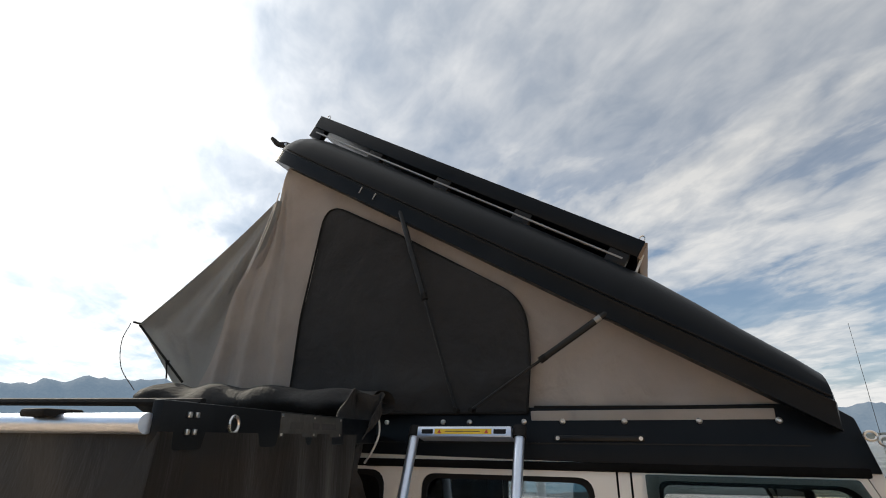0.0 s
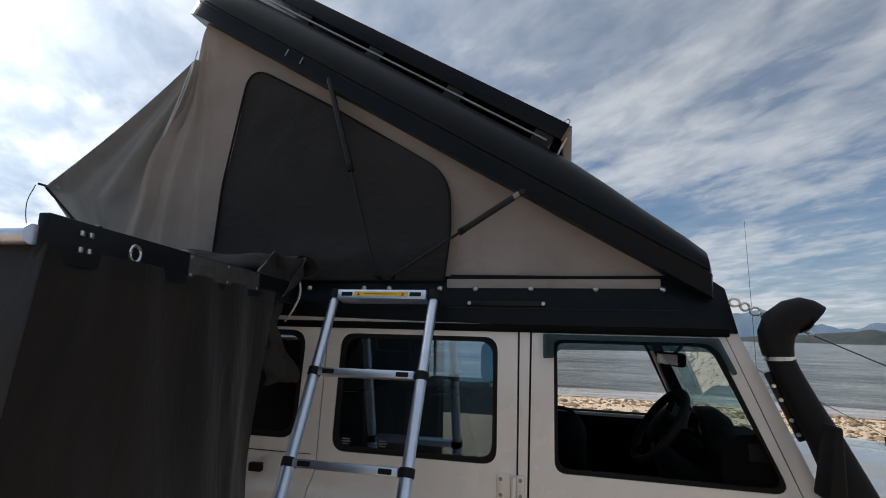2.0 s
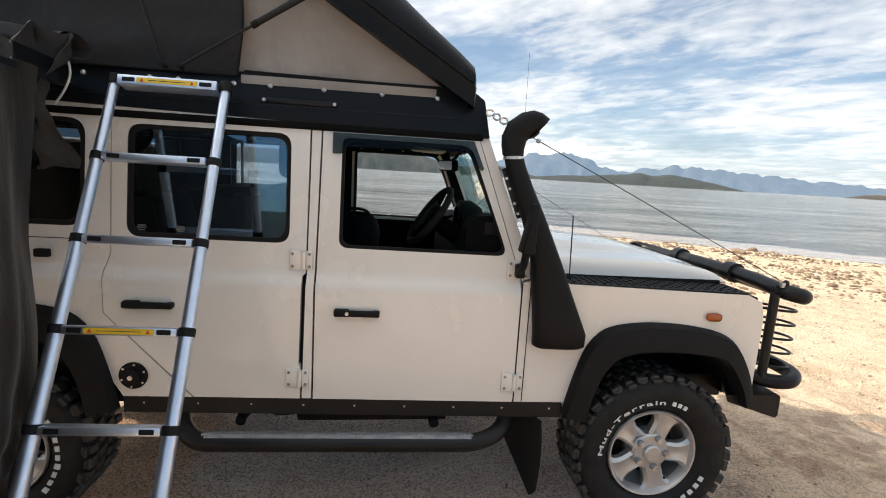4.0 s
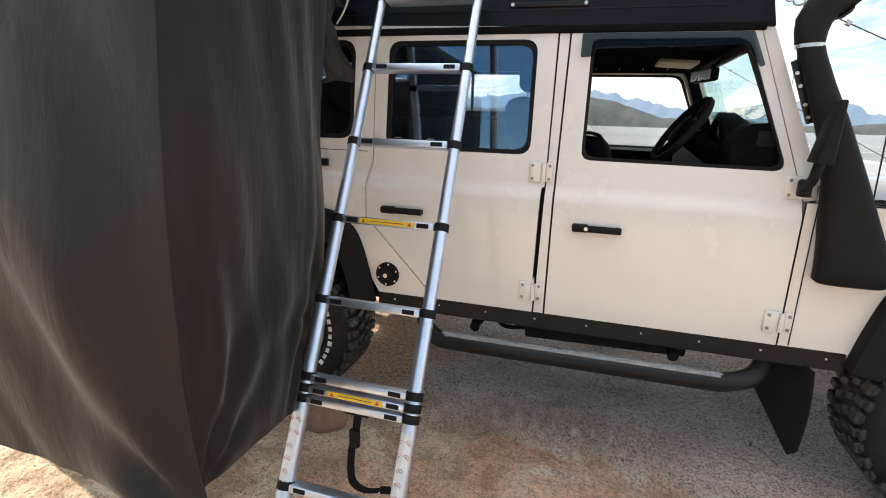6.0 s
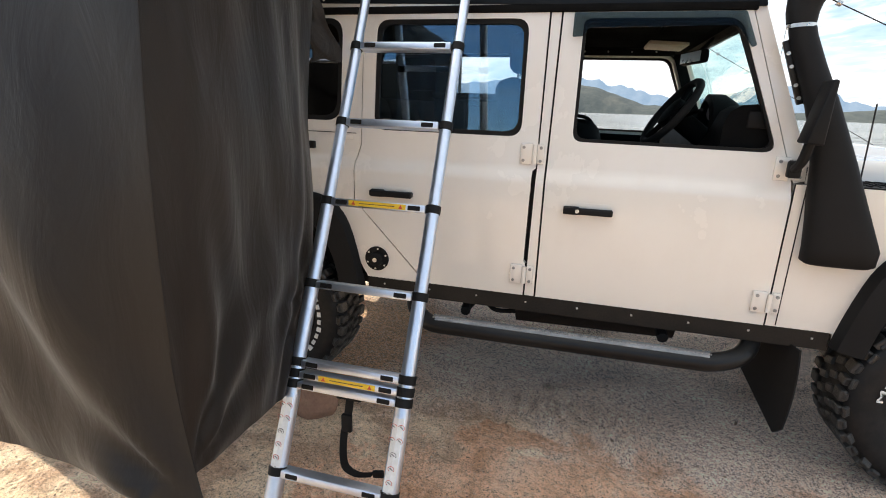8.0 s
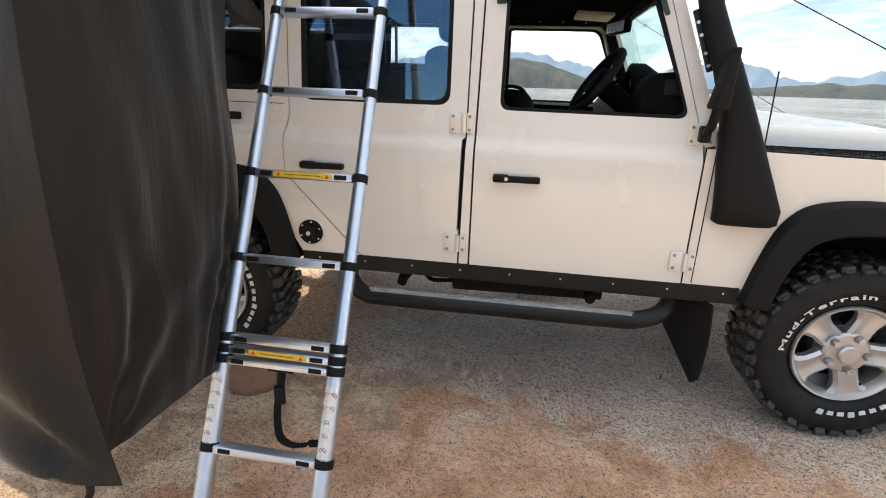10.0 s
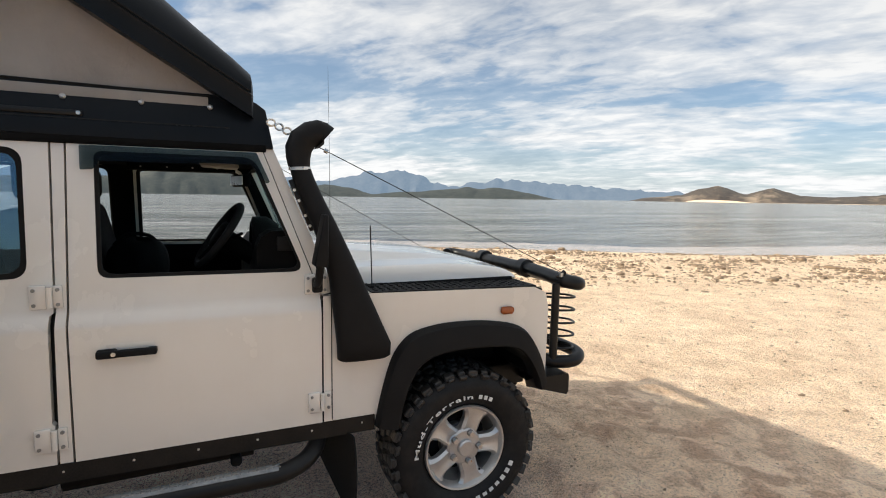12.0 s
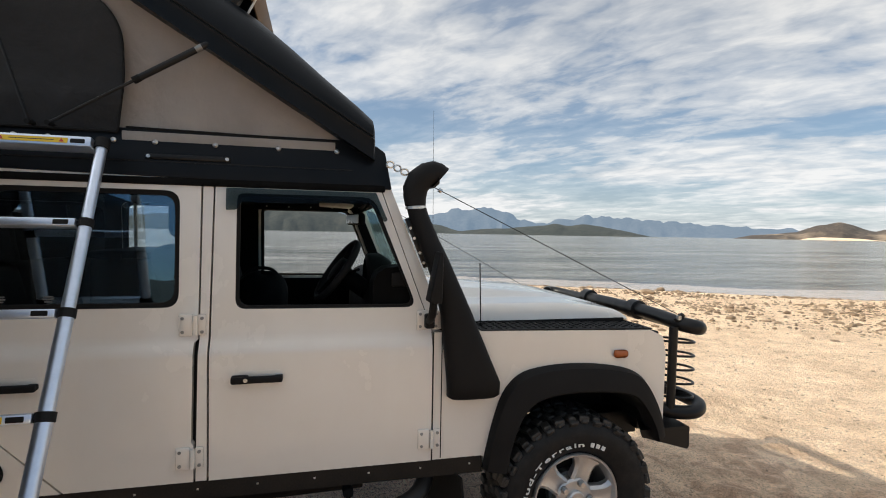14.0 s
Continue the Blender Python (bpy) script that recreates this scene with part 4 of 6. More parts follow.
# wheels
def wheel(cx, cy, side, spin):
    """A wheel whose face looks towards -y (side 1) or +y (side -1)."""
    cz, R, rim_r = 0.417, 0.410, 0.222
    w = part("wheel", tube([(cx, cy + 0.06 * side, cz), (cx, cy + 0.20 * side, cz)], 0.10, 20), CAST, vehicle)

    def turn(r, a, y):
        r *= 0.922
        return (cx + r * math.cos(a), cy + side * y, cz + r * math.sin(a))

    prof = [(0.218, 0.012), (0.232, 0.000), (0.250, -0.014), (0.285, -0.028), (0.325, -0.034), (0.355, -0.030), (0.376, -0.018), (0.388, -0.004), (0.394, 0.018), (0.397, 0.06), (0.398, 0.105), (0.397, 0.15), (0.394, 0.192), (0.384, 0.214), (0.355, 0.240), (0.30, 0.238), (0.232, 0.21), (0.218, 0.198)]
    n = 72
    bm = loft([[turn(r, 2 * math.pi * k / n, y) for r, y in prof] for k in range(n + 1)], closed=False)
    bmesh.ops.remove_doubles(bm, verts=bm.verts, dist=1e-5)
    part("tyre", bm, RUBBER, w, "chunky off-road tyre with raised white lettering")
    bm, count, kinds = bmesh.new(), 38, {}

    def block(lo, hi, bevel, m):
        """One tread block: a mesh of its own on the wheels that are seen from near."""
        if side < 0:
            join(bm, box(lo, hi, bevel, 1, m))
            return
        key = (lo, hi)
        if key not in kinds:
            b2 = box(lo, hi, bevel, 1)
            kinds[key] = bpy.data.meshes.new("tread_block")
            b2.to_mesh(kinds[key])
            b2.free()
            finish(kinds[key])
            kinds[key].materials.append(TREAD)
        ob = new("tread_block", kinds[key])
        under(ob, w)
        ob.matrix_basis = m

    for k in range(count):
        a = 2 * math.pi * k / count
        for y0, y1, da, r0, r1, wd in ((-0.016, 0.036, 0.0, 0.384, R, 0.034), (0.174, 0.226, 0.5, 0.384, R, 0.034), (0.046, 0.098, 0.25, 0.392, R, 0.032), (0.112, 0.164, 0.75, 0.392, R, 0.032)):
            aa = a + da * 2 * math.pi / count
            long_ = (k % 2) * 0.014 if da in (0.0, 0.5) else 0.0
            m = Matrix.Translation(turn((r0 + r1) / 2, aa, (y0 + y1) / 2)) @ Matrix.Rotation(-aa, 4, "Y") @ Matrix.Rotation(radians(14 if da in (0.25, 0.75) else -6), 4, "X")
            dr, dy, dw = round((r1 - r0) / 2, 4), round((y1 - y0) / 2, 4), round((wd + long_) / 2, 4)
            block((-dr, -dy, -dw), (dr, dy, dw), 0.004, m)
        # shoulder lug running down the sidewall
        if k % 2 == 0:
            m = Matrix.Translation(turn(0.374, a, -0.019)) @ Matrix.Rotation(-a, 4, "Y") @ Matrix.Rotation(radians(-38), 4, "Z")
            block((-0.024, -0.006, -0.020), (0.024, 0.008, 0.020), 0.003, m)
        else:
            m = Matrix.Translation(turn(0.382, a, -0.012)) @ Matrix.Rotation(-a, 4, "Y") @ Matrix.Rotation(radians(-45), 4, "Z")
            block((-0.014, -0.006, -0.016), (0.014, 0.008, 0.016), 0.003, m)
    if side < 0:
        tagged(part("tyre_tread", bm, RUBBER, w), kind="stuff")
    else:
        bm.free()
    # the rim: barrel, lip and five broad spokes
    lip = [(0.196, 0.030), (0.205, 0.004), (0.214, -0.012), (0.222, -0.014), (0.227, -0.006), (0.224, 0.014)]
    bm = loft([[turn(r, 2 * math.pi * k / 60, y) for r, y in lip] for k in range(61)], closed=False)
    bmesh.ops.remove_doubles(bm, verts=bm.verts, dist=1e-5)
    part("rim", bm, ALLOY, w, "silver five-spoke alloy rim")
    bm = loft([[turn(r, 2 * math.pi * k / 48, y) for r, y in ((0.206, 0.010), (0.196, 0.05), (0.188, 0.12), (0.186, 0.18))] for k in range(49)], closed=False)
    part("rim_barrel", bm, CAST, w, fix=False)
    part("brake_drum", tube([turn(0, 0, 0.10), turn(0, 0, 0.17)], 0.15, 28), MATT, w)
    for s in range(5):
        a0 = spin + s * 2 * math.pi / 5
        rings = []
        for r, wd, y, th in ((0.045, 0.034, 0.012, 0.05), (0.085, 0.050, 0.008, 0.05), (0.12, 0.049, 0.006, 0.045), (0.155, 0.050, 0.006, 0.04), (0.185, 0.062, 0.006, 0.036), (0.206, 0.084, 0.002, 0.03)):
            q = []
            for tt, dy in ((-1.0, th), (-1.0, 0.012), (-0.72, 0.0), (-0.3, 0.006), (0.0, 0.008), (0.3, 0.006), (0.72, 0.0), (1.0, 0.012), (1.0, th)):
                ang = a0 + math.asin(min(0.95, tt * wd / max(r, 0.048)))
                q.append(turn(r, ang, y + dy))
            rings.append(q)
        part("spoke", loft(rings), ALLOY, w)
    bm = tube([turn(0, 0, 0.05), turn(0, 0, 0.012), turn(0, 0, 0.004), turn(0, 0, 0.002)], [0.092, 0.088, 0.078, 0.04], 40)
    part("hub", bm, ALLOY, w)
    part("centre_cap", tube([turn(0, 0, 0.006), turn(0, 0, -0.014), turn(0, 0, -0.020), turn(0, 0, -0.020)], [0.040, 0.040, 0.034, 0.01], 32), ALLOY, w)
    for s in range(5):
        a0 = spin + s * 2 * math.pi / 5
        part("nut_well", tube([turn(0.078, a0, 0.004), turn(0.078, a0, -0.001)], 0.017, 16), CAST, w)
        part("wheel_nut", tube([turn(0.078, a0, 0.0), turn(0.078, a0, -0.022)], 0.0125, 6), STEEL, w)
    part("tyre_valve", tube([turn(0.172, spin - 0.95, 0.03), turn(0.172, spin - 0.95, 0.01)], 0.006, 8), MATT, w)
    return w, turn


def letters(text, size):
    """The shapes of the letters of a text, each with the place of its left edge."""
    out, x = [], 0.0
    for ch in text:
        if ch == " ":
            x += 0.3 * size
            continue
        cu = bpy.data.curves.new("letter", "FONT")
        cu.body, cu.size, cu.extrude, cu.offset = ch, size, 0.0015, 0.0004
        ob = bpy.data.objects.new("letter", cu)
        scene.collection.objects.link(ob)
        me = bpy.data.meshes.new_from_object(ob.evaluated_get(bpy.context.evaluated_depsgraph_get()))
        bpy.data.objects.remove(ob)
        wid = max((v.co.x for v in me.vertices), default=0.3 * size)
        out.append((x, me))
        x += wid + 0.11 * size
    return out, x


def arc_text(text, size, r, a0, a1, turn, parent):
    """Lettering bent round the tyre's side from the angle a0 to a1."""
    got, total = letters(text, size)
    bm = bmesh.new()
    for x, me in got:
        b2 = bmesh.new()
        b2.from_mesh(me)
        bpy.data.meshes.remove(me)
        for v in b2.verts:
            a = a0 + (a1 - a0) * (x + v.co.x) / total
            rr = r + v.co.y
            v.co = Vector(turn(rr, a, -0.0345 - v.co.z))
        join(bm, b2)
    part("white_lettering", bm, WHITE, parent, "raised white lettering", fix=False)


def arc_bars(count, r0, r1, a0, a1, turn, parent):
    """A maker's mark as plain white bars."""
    bm = bmesh.new()
    for k in range(count):
        s, e = a0 + (a1 - a0) * (k + 0.08) / count, a0 + (a1 - a0) * (k + 0.66) / count
        hi = r1 if k in (0, 1, 2, 6, count - 1) else r0 + 0.75 * (r1 - r0)
        join(bm, loft([[turn(r, s + (e - s) * t, y) for t, y in ((0, -0.031), (0, -0.036), (1, -0.036), (1, -0.031))] for r in (r0, (r0 + hi) / 2, hi)]))
    part("white_marking", bm, WHITE, parent, "plain white raised marking")


front_wheel, turn = wheel(0.0, -0.012, 1, radians(-3))
arc_text("Mud-Terrain", 0.030, 0.272, radians(180), radians(84), turn, front_wheel)
arc_bars(3, 0.272, 0.292, radians(79), radians(60), turn, front_wheel)
arc_bars(10, 0.270, 0.294, radians(-22), radians(-108), turn, front_wheel)
rear_wheel, turn = wheel(-2.794, -0.012, 1, radians(40))
arc_bars(10, 0.270, 0.294, radians(42), radians(-44), turn, rear_wheel)
wheel(0.0, WIDE + 0.012, -1, 0.2)
wheel(-2.794, WIDE + 0.012, -1, 0.7)

# under the body
part("chassis_rail", box((-3.7, 0.36, 0.52), (0.52, 0.46, 0.64), 0.01), MATT, vehicle)
part("chassis_rail", box((-3.7, WIDE - 0.46, 0.52), (0.52, WIDE - 0.36, 0.64), 0.01), MATT, vehicle)
for cx in (0.0, -2.794):
    part("axle", tube([(cx, 0.10, 0.40), (cx, WIDE - 0.10, 0.40)], 0.05, 14), MATT, vehicle)
part("differential", tube(smooth_path([(-2.95, 0.9, 0.40), (-2.80, 0.9, 0.40), (-2.60, 0.9, 0.40)], 4), [0.06, 0.10, 0.13, 0.15, 0.15, 0.13, 0.10, 0.07, 0.05], 18), MATT, vehicle)
part("underbody_tank", tube([(-1.64, 0.24, 0.52), (-1.63, 0.24, 0.52), (-0.94, 0.24, 0.535), (-0.93, 0.24, 0.535)], [0.03, 0.085, 0.085, 0.03], 22), MATT, vehicle, "black cylinder slung under the sill")
part("tank_pipe", tube(smooth_path([(-1.63, 0.20, 0.49), (-1.72, 0.18, 0.49), (-1.76, 0.18, 0.52), (-1.76, 0.18, 0.60)], 4), 0.011, 8), MATT, vehicle)
for x in (-1.86, -1.03):
    part("step_bracket", tube([(x, 0.34, 0.60), (x + 0.02, 0.02, 0.53)], 0.022, 10), MATT, vehicle)
part("step_bracket", tube([(-1.75, 0.34, 0.60), (-1.84, 0.02, 0.53)], 0.012, 8), MATT, vehicle)
step = part("side_step", tube(smooth_path([(-2.12, 0.26, 0.60), (-2.10, 0.10, 0.57), (-2.06, -0.02, 0.535), (-1.98, -0.082, 0.500), (-1.86, -0.092, 0.497), (-1.4, -0.092, 0.499), (-0.96, -0.092, 0.502), (-0.84, -0.086, 0.506), (-0.74, -0.04, 0.525), (-0.68, 0.06, 0.555), (-0.66, 0.22, 0.58)], 6), 0.0365, 18), SATIN, vehicle, "black tubular side step with a grey tread strip")
bm = sheet(60, 5, lambda u, v: (-1.945 + 1.085 * u, -0.114 + 0.052 * v, 0.4985 + 0.005 * u + math.sqrt(max(0.0, 0.0375 ** 2 - (-0.022 + 0.052 * v) ** 2))))
tread = part("step_tread", thicken(bm, 0.003), CHEQUER_GREY, step)
bm = bmesh.new()
for k in range(36):
    for a in (24, -24):
        m = Matrix.Translation((-1.93 + 0.030 * k, -0.088, 0.537 + 0.00014 * k)) @ Matrix.Rotation(radians(a), 4, "Z")
        join(bm, box((-0.030, -0.0016, -0.006), (0.030, 0.0016, 0.0022), 0, 1, m))
part("raised_pattern", bm, ALLOY, step, "grey diamond pattern on the tread strip")
for x in (-0.648,):
    rings = []
    for t in [k / 8 for k in range(9)]:
        px, py = -0.552 - 0.085 * t, -0.055 + 0.34 * t
        bot = 0.185 + 0.17 * t if t > 0.12 else 0.25 - 0.065 * t / 0.12
        rings.append([(px + 0.012 * math.sin(s * 3), py, 0.585 + (bot - 0.585) * s) for s in [j / 8 for j in range(9)]])
    part("mud_flap", thicken(loft(rings, closed=False), 0.007), MATT, vehicle, "black rubber mud flap")
rings = [[(-3.25 + 0.01 * math.sin(s * 3), y, 0.56 - 0.33 * s) for s in (0, 0.25, 0.5, 0.75, 1)] for y in (-0.04, 0.1, 0.26)]
part("mud_flap", thicken(loft(rings, closed=False), 0.007), MATT, vehicle)

# ---- snorkel, mirror, bull bar ----
def superellipse(c, wx, wy, tilt, n=20, p=3.2):
    q = []
    for k in range(n):
        a = 2 * math.pi * k / n
        ca, sa = math.cos(a), math.sin(a)
        x, y = math.copysign(abs(ca) ** (2 / p), ca) * wx / 2, math.copysign(abs(sa) ** (2 / p), sa) * wy / 2
        q.append((c[0] + x * math.cos(tilt), c[1] + y, c[2] + x * math.sin(tilt)))
    return q



def superellipse_at(c, wx, wy, tilt, n=20, p=3.2):
    """A section of the snorkel."""
    low = max(0.0, min(1.0, (1.5 - c[2]) / 0.3))
    return superellipse((c[0] - 0.012, c[1] + 0.018 * low + 0.006, c[2] + 0.012 * low - 0.018), wx * (1 - 0.04 * low), wy * 0.9, tilt, n, p)


snorkel = part("snorkel", loft([
    superellipse_at((-0.486, -0.050, 0.922), 0.205, 0.075, 0.0), superellipse_at((-0.486, -0.052, 0.932), 0.238, 0.094, 0.0),
    superellipse_at((-0.486, -0.053, 0.985), 0.240, 0.104, 0.02), superellipse_at((-0.512, -0.053, 1.08), 0.204, 0.106, 0.03),
    superellipse_at((-0.540, -0.050, 1.18), 0.170, 0.104, 0.05), superellipse_at((-0.566, -0.046, 1.28), 0.136, 0.100, 0.10, p=2.6),
    superellipse_at((-0.600, -0.040, 1.38), 0.112, 0.096, 0.18, p=2.3), superellipse_at((-0.642, -0.030, 1.49), 0.096, 0.092, 0.26, p=2.1),
    superellipse_at((-0.690, -0.018, 1.60), 0.086, 0.088, 0.28, p=2.0), superellipse_at((-0.726, -0.008, 1.69), 0.082, 0.086, 0.20, p=2.0),
    superellipse_at((-0.738, -0.004, 1.735), 0.080, 0.086, 0.06, p=2.0)]), PLASTIC, vehicle, "matt black plastic snorkel intake", angle=60)
head = [(-0.741, 1.735, 0.084, 0.0), (-0.744, 1.77, 0.094, -0.02), (-0.742, 1.805, 0.104, -0.18), (-0.724, 1.842, 0.108, -0.55), (-0.690, 1.865, 0.106, -1.0), (-0.658, 1.874, 0.100, -1.30), (-0.648, 1.862, 0.106, -1.85), (-0.642, 1.850, 0.116, -2.30)]
bm = loft([superellipse_at((x, -0.004, z), d, 0.096 + 0.02 * (k > 2), t, p=2.3) for k, (x, z, d, t) in enumerate(head)], caps=False)
bm.faces.new([bm.verts.new(q) for q in superellipse_at((-0.652, -0.004, 1.858), 0.100, 0.10, -2.25, p=2.3)])
part("intake_head", bm, PLASTIC, snorkel, angle=50)
part("hose_clamp", loft([superellipse_at((-0.7385, -0.004, z), 0.087, 0.092, 0.05, p=2.0) for z in (1.722, 1.734)]), STEEL, snorkel, "bright steel hose clamp")
bm = box((-0.012, -0.010, -0.11), (0.012, 0.010, 0.11), 0.004, 2, Matrix.Translation((-0.742, 0.012, 1.565)) @ Matrix.Rotation(radians(-22), 4, "Y"))
part("pillar_bracket", bm, SATIN, snorkel)
for k in range(4):
    t = (-0.09, -0.045, 0.02, 0.065)[k]
    x, z = -0.748 - 0.375 * t, 1.565 + 0.92 * t
    part("bracket_bolt", tube([(x, 0.004, z), (x, -0.004, z)], 0.0062, 10), STEEL, snorkel)

bm = box((-0.5, -0.044, -0.100), (0.5, 0.044, 0.100), 0.0)
for v in bm.verts:
    v.co.x *= 0.052 if v.co.z < 0 else 0.016
bmesh.ops.bevel(bm, geom=list(bm.edges), offset=0.007, segments=3, profile=0.5, affect="EDGES")
bm.transform(Matrix.Translation((-0.688, -0.130, 1.435)) @ Matrix.Rotation(radians(6), 4, "Y"))
mirror = part("wing_mirror", bm, PLASTIC, vehicle, "black wing mirror on a short arm")
part("mirror_arm", tube(smooth_path([(-0.694, -0.02, 1.240), (-0.696, -0.06, 1.255), (-0.696, -0.10, 1.285), (-0.694, -0.12, 1.345)], 4), 0.016, 10), PLASTIC, mirror)
part("mirror_foot", box((-0.712, -0.050, 1.215), (-0.672, -0.012, 1.275), 0.008), PLASTIC, mirror)
part("short_aerial", tube([(-0.425, 0.11, 1.19), (-0.434, 0.11, 1.475)], 0.0028, 6), SATIN, vehicle, "thin black rod aerial on the wing")
part("aerial_foot", tube([(-0.425, 0.11, 1.19), (-0.425, 0.11, 1.205)], 0.010, 10), MATT, vehicle)
part("whip_aerial", tube([(-0.345, 1.50, 1.18), (-0.345, 1.50, 1.8), (-0.352, 1.50, 2.48)], [0.0026, 0.0014, 0.0009], 6), SATIN, vehicle, "long thin whip aerial")

bm = loft([[(0.33, y, 0.700), (0.592, y, 0.703), (0.600, y, 0.695), (0.600, y, 0.606), (0.588, y, 0.592), (0.34, y, 0.668)] for y in (-0.005, 0.25)])
for v in bm.verts:
    v.co.x += 0.14 * (v.co.y > 0.2 and v.co.x < 0.4)
join(bm, loft([[(0.49, y, 0.700), (0.592, y, 0.703), (0.600, y, 0.695), (0.600, y, 0.606), (0.588, y, 0.592), (0.49, y, 0.60)] for y in (0.25, WIDE + 0.005)]))
bumper = part("front_bumper", bm, SATIN, vehicle, "black steel channel bumper with tapered ends")
part("bumper_arm", box((0.20, 0.30, 0.56), (0.52, 0.44, 0.68), 0.008), SATIN, vehicle)
bullbar = part("bull_bar", tube(smooth_path([(0.600, 0.42, 1.200), (0.595, 0.25, 1.194), (0.588, 0.11, 1.186), (0.600, 0.055, 1.180), (0.64, 0.030, 1.172), (0.675, 0.045, 1.164), (0.700, 0.09, 1.158), (0.715, 0.20, 1.155), (0.72, 0.40, 1.155), (0.72, WIDE / 2, 1.155), (0.72, WIDE - 0.40, 1.155), (0.715, WIDE - 0.20, 1.155), (0.69, WIDE - 0.08, 1.16), (0.63, WIDE - 0.03, 1.165), (0.590, WIDE - 0.09, 1.165)], 5), 0.036, 16), SATIN, vehicle, "black tubular bull bar with lamp guards")
part("top_rail", tube([(0.600, 0.44, 1.194), (0.599, 0.70, 1.196), (0.600, 0.98, 1.194)], 0.038, 18), SATIN, bullbar)
for y in (0.45, 0.96):
    part("rail_collar", tube([(0.600, y - 0.035, 1.197), (0.600, y - 0.032, 1.197), (0.600, y + 0.032, 1.198), (0.600, y + 0.035, 1.198)], [0.042, 0.053, 0.053, 0.042], 18), SATIN, bullbar)
for y in (0.06, WIDE - 0.06):
    part("lower_rail", tube(smooth_path([(0.47, y + (0.25 if y < 1 else -0.25), 0.79), (0.50, y + (0.06 if y < 1 else -0.06), 0.765), (0.56, y, 0.752), (0.64, y - (0.03 if y < 1 else -0.03), 0.755), (0.705, y, 0.765), (0.735, y + (0.08 if y < 1 else -0.08), 0.772), (0.73, y + (0.30 if y < 1 else -0.30), 0.775)], 5), 0.034, 16), SATIN, bullbar)
    part("guard_post", tube([(0.545, y, 1.17), (0.540, y, 0.77)], 0.021, 14), SATIN, bullbar)
    part("guard_foot", tube([(0.60, y + (0.10 if y < 1 else -0.10), 0.76), (0.585, y + (0.10 if y < 1 else -0.10), 0.69)], 0.02, 10), SATIN, bullbar)
    s = 1 if y < 1 else -1
    for k in range(5):
        z = 1.105 - 0.068 * k
        loop = smooth_path([(0.46, y + 0.10 * s, z - 0.01), (0.545, y - 0.004 * s, z - 0.008), (0.645, y - 0.012 * s, z - 0.014), (0.700, y + 0.05 * s, z - 0.022), (0.715, y + 0.14 * s, z - 0.03), (0.68, y + 0.24 * s, z - 0.04), (0.60, y + 0.28 * s, z - 0.045)], 5)
        part("guard_ring", tube(loop, 0.006, 8), SATIN, bullbar)
part("bar_bolt", tube([(0.565, 0.05, 1.205), (0.565, 0.05, 1.225)], 0.012, 8), STEEL, bullbar)

# steel stays from the roof to the bull bar
for y in (0.06, WIDE - 0.06):
    a, b = Vector((-0.868, y, 1.897)), Vector((0.585, y, 1.222)) if y < 1 else Vector((0.420, y, 1.200))
    stay = thing("wire_stay", b, "thin steel wire stay with a shackle, running down from the tent", "wire", "wire stays")
    part("wire", tube([a.lerp(b, 0.09), b], 0.0019, 6), SATIN, stay)
    for k in range(4):
        p = a.lerp(b, 0.012 + 0.021 * k)
        ring = [p + Vector((0.016 * math.cos(t), 0.008 * (k % 2) * math.cos(t), 0.013 * math.sin(t))) for t in [j * math.pi / 5 for j in range(11)]]
        part("shackle", tube(ring, 0.0042, 6), STEEL, stay)
    part("wire_anchor", tube([b - Vector((0.03, 0, 0.022)), b + Vector((0.01, 0, 0.006))], 0.013, 10), SATIN, stay)
    part("wire_clip", tube([a.lerp(b, 0.155), a.lerp(b, 0.165)], 0.010, 10), STEEL, stay)

# ---- cab inside ----
def seat(x, y, w=0.48, tall=0.68):
    s = part("seat", box((x, y, 0.80), (x + 0.48, y + w, 0.98), 0.05, 3), SEATM, vehicle, "black fabric seat")
    if w > 0.45:
        part("headrest", box((x - 0.155, y + 0.10, 1.565), (x - 0.065, y + w - 0.10, 1.735), 0.04, 3), SEATM, s)
        for dy in (0.18, w - 0.18):
            part("headrest_post", tube([(x - 0.12, y + dy, 1.50), (x - 0.115, y + dy, 1.60)], 0.006, 8), STEEL, s)
    part("seat_back", box((-0.065, 0, 0.0), (0.065, w, tall), 0.05, 3, Matrix.Translation((x + 0.02, y, 0.88)) @ Matrix.Rotation(radians(-14), 4, "Y")), SEATM, s)
    return s


for y in (0.16, WIDE - 0.64):
    seat(-1.60, y)
part("cubby_box", box((-1.50, 0.68, 0.80), (-0.95, 0.98, 1.10), 0.03, 3), SEATM, vehicle)
for y in (0.12, 0.60, 1.08):
    seat(-2.36, y, 0.44, 0.58)
high = [(-0.66, 0.95), (-0.90, 0.97), (-0.915, 1.10), (-0.912, 1.39), (-0.895, 1.432), (-0.86, 1.455), (-0.79, 1.462), (-0.71, 1.39), (-0.65, 1.285)]
low_ = [(-0.66, 0.95), (-0.90, 0.97), (-0.930, 1.10), (-0.925, 1.30), (-0.89, 1.352), (-0.85, 1.370), (-0.79, 1.375), (-0.71, 1.350), (-0.65, 1.285)]
part("dashboard", loft([[(x, y, z) for x, z in ring] for y, ring in ((0.085, high), (0.10, high), (0.25, high), (0.33, low_), (0.8, low_), (WIDE - 0.2, low_), (WIDE - 0.08, low_))]), INTERIOR, vehicle, "black dashboard with a hooded binnacle")
part("dash_vent", box((-0.835, 0.078, 1.375), (-0.765, 0.086, 1.435), 0.006), MATT, vehicle)
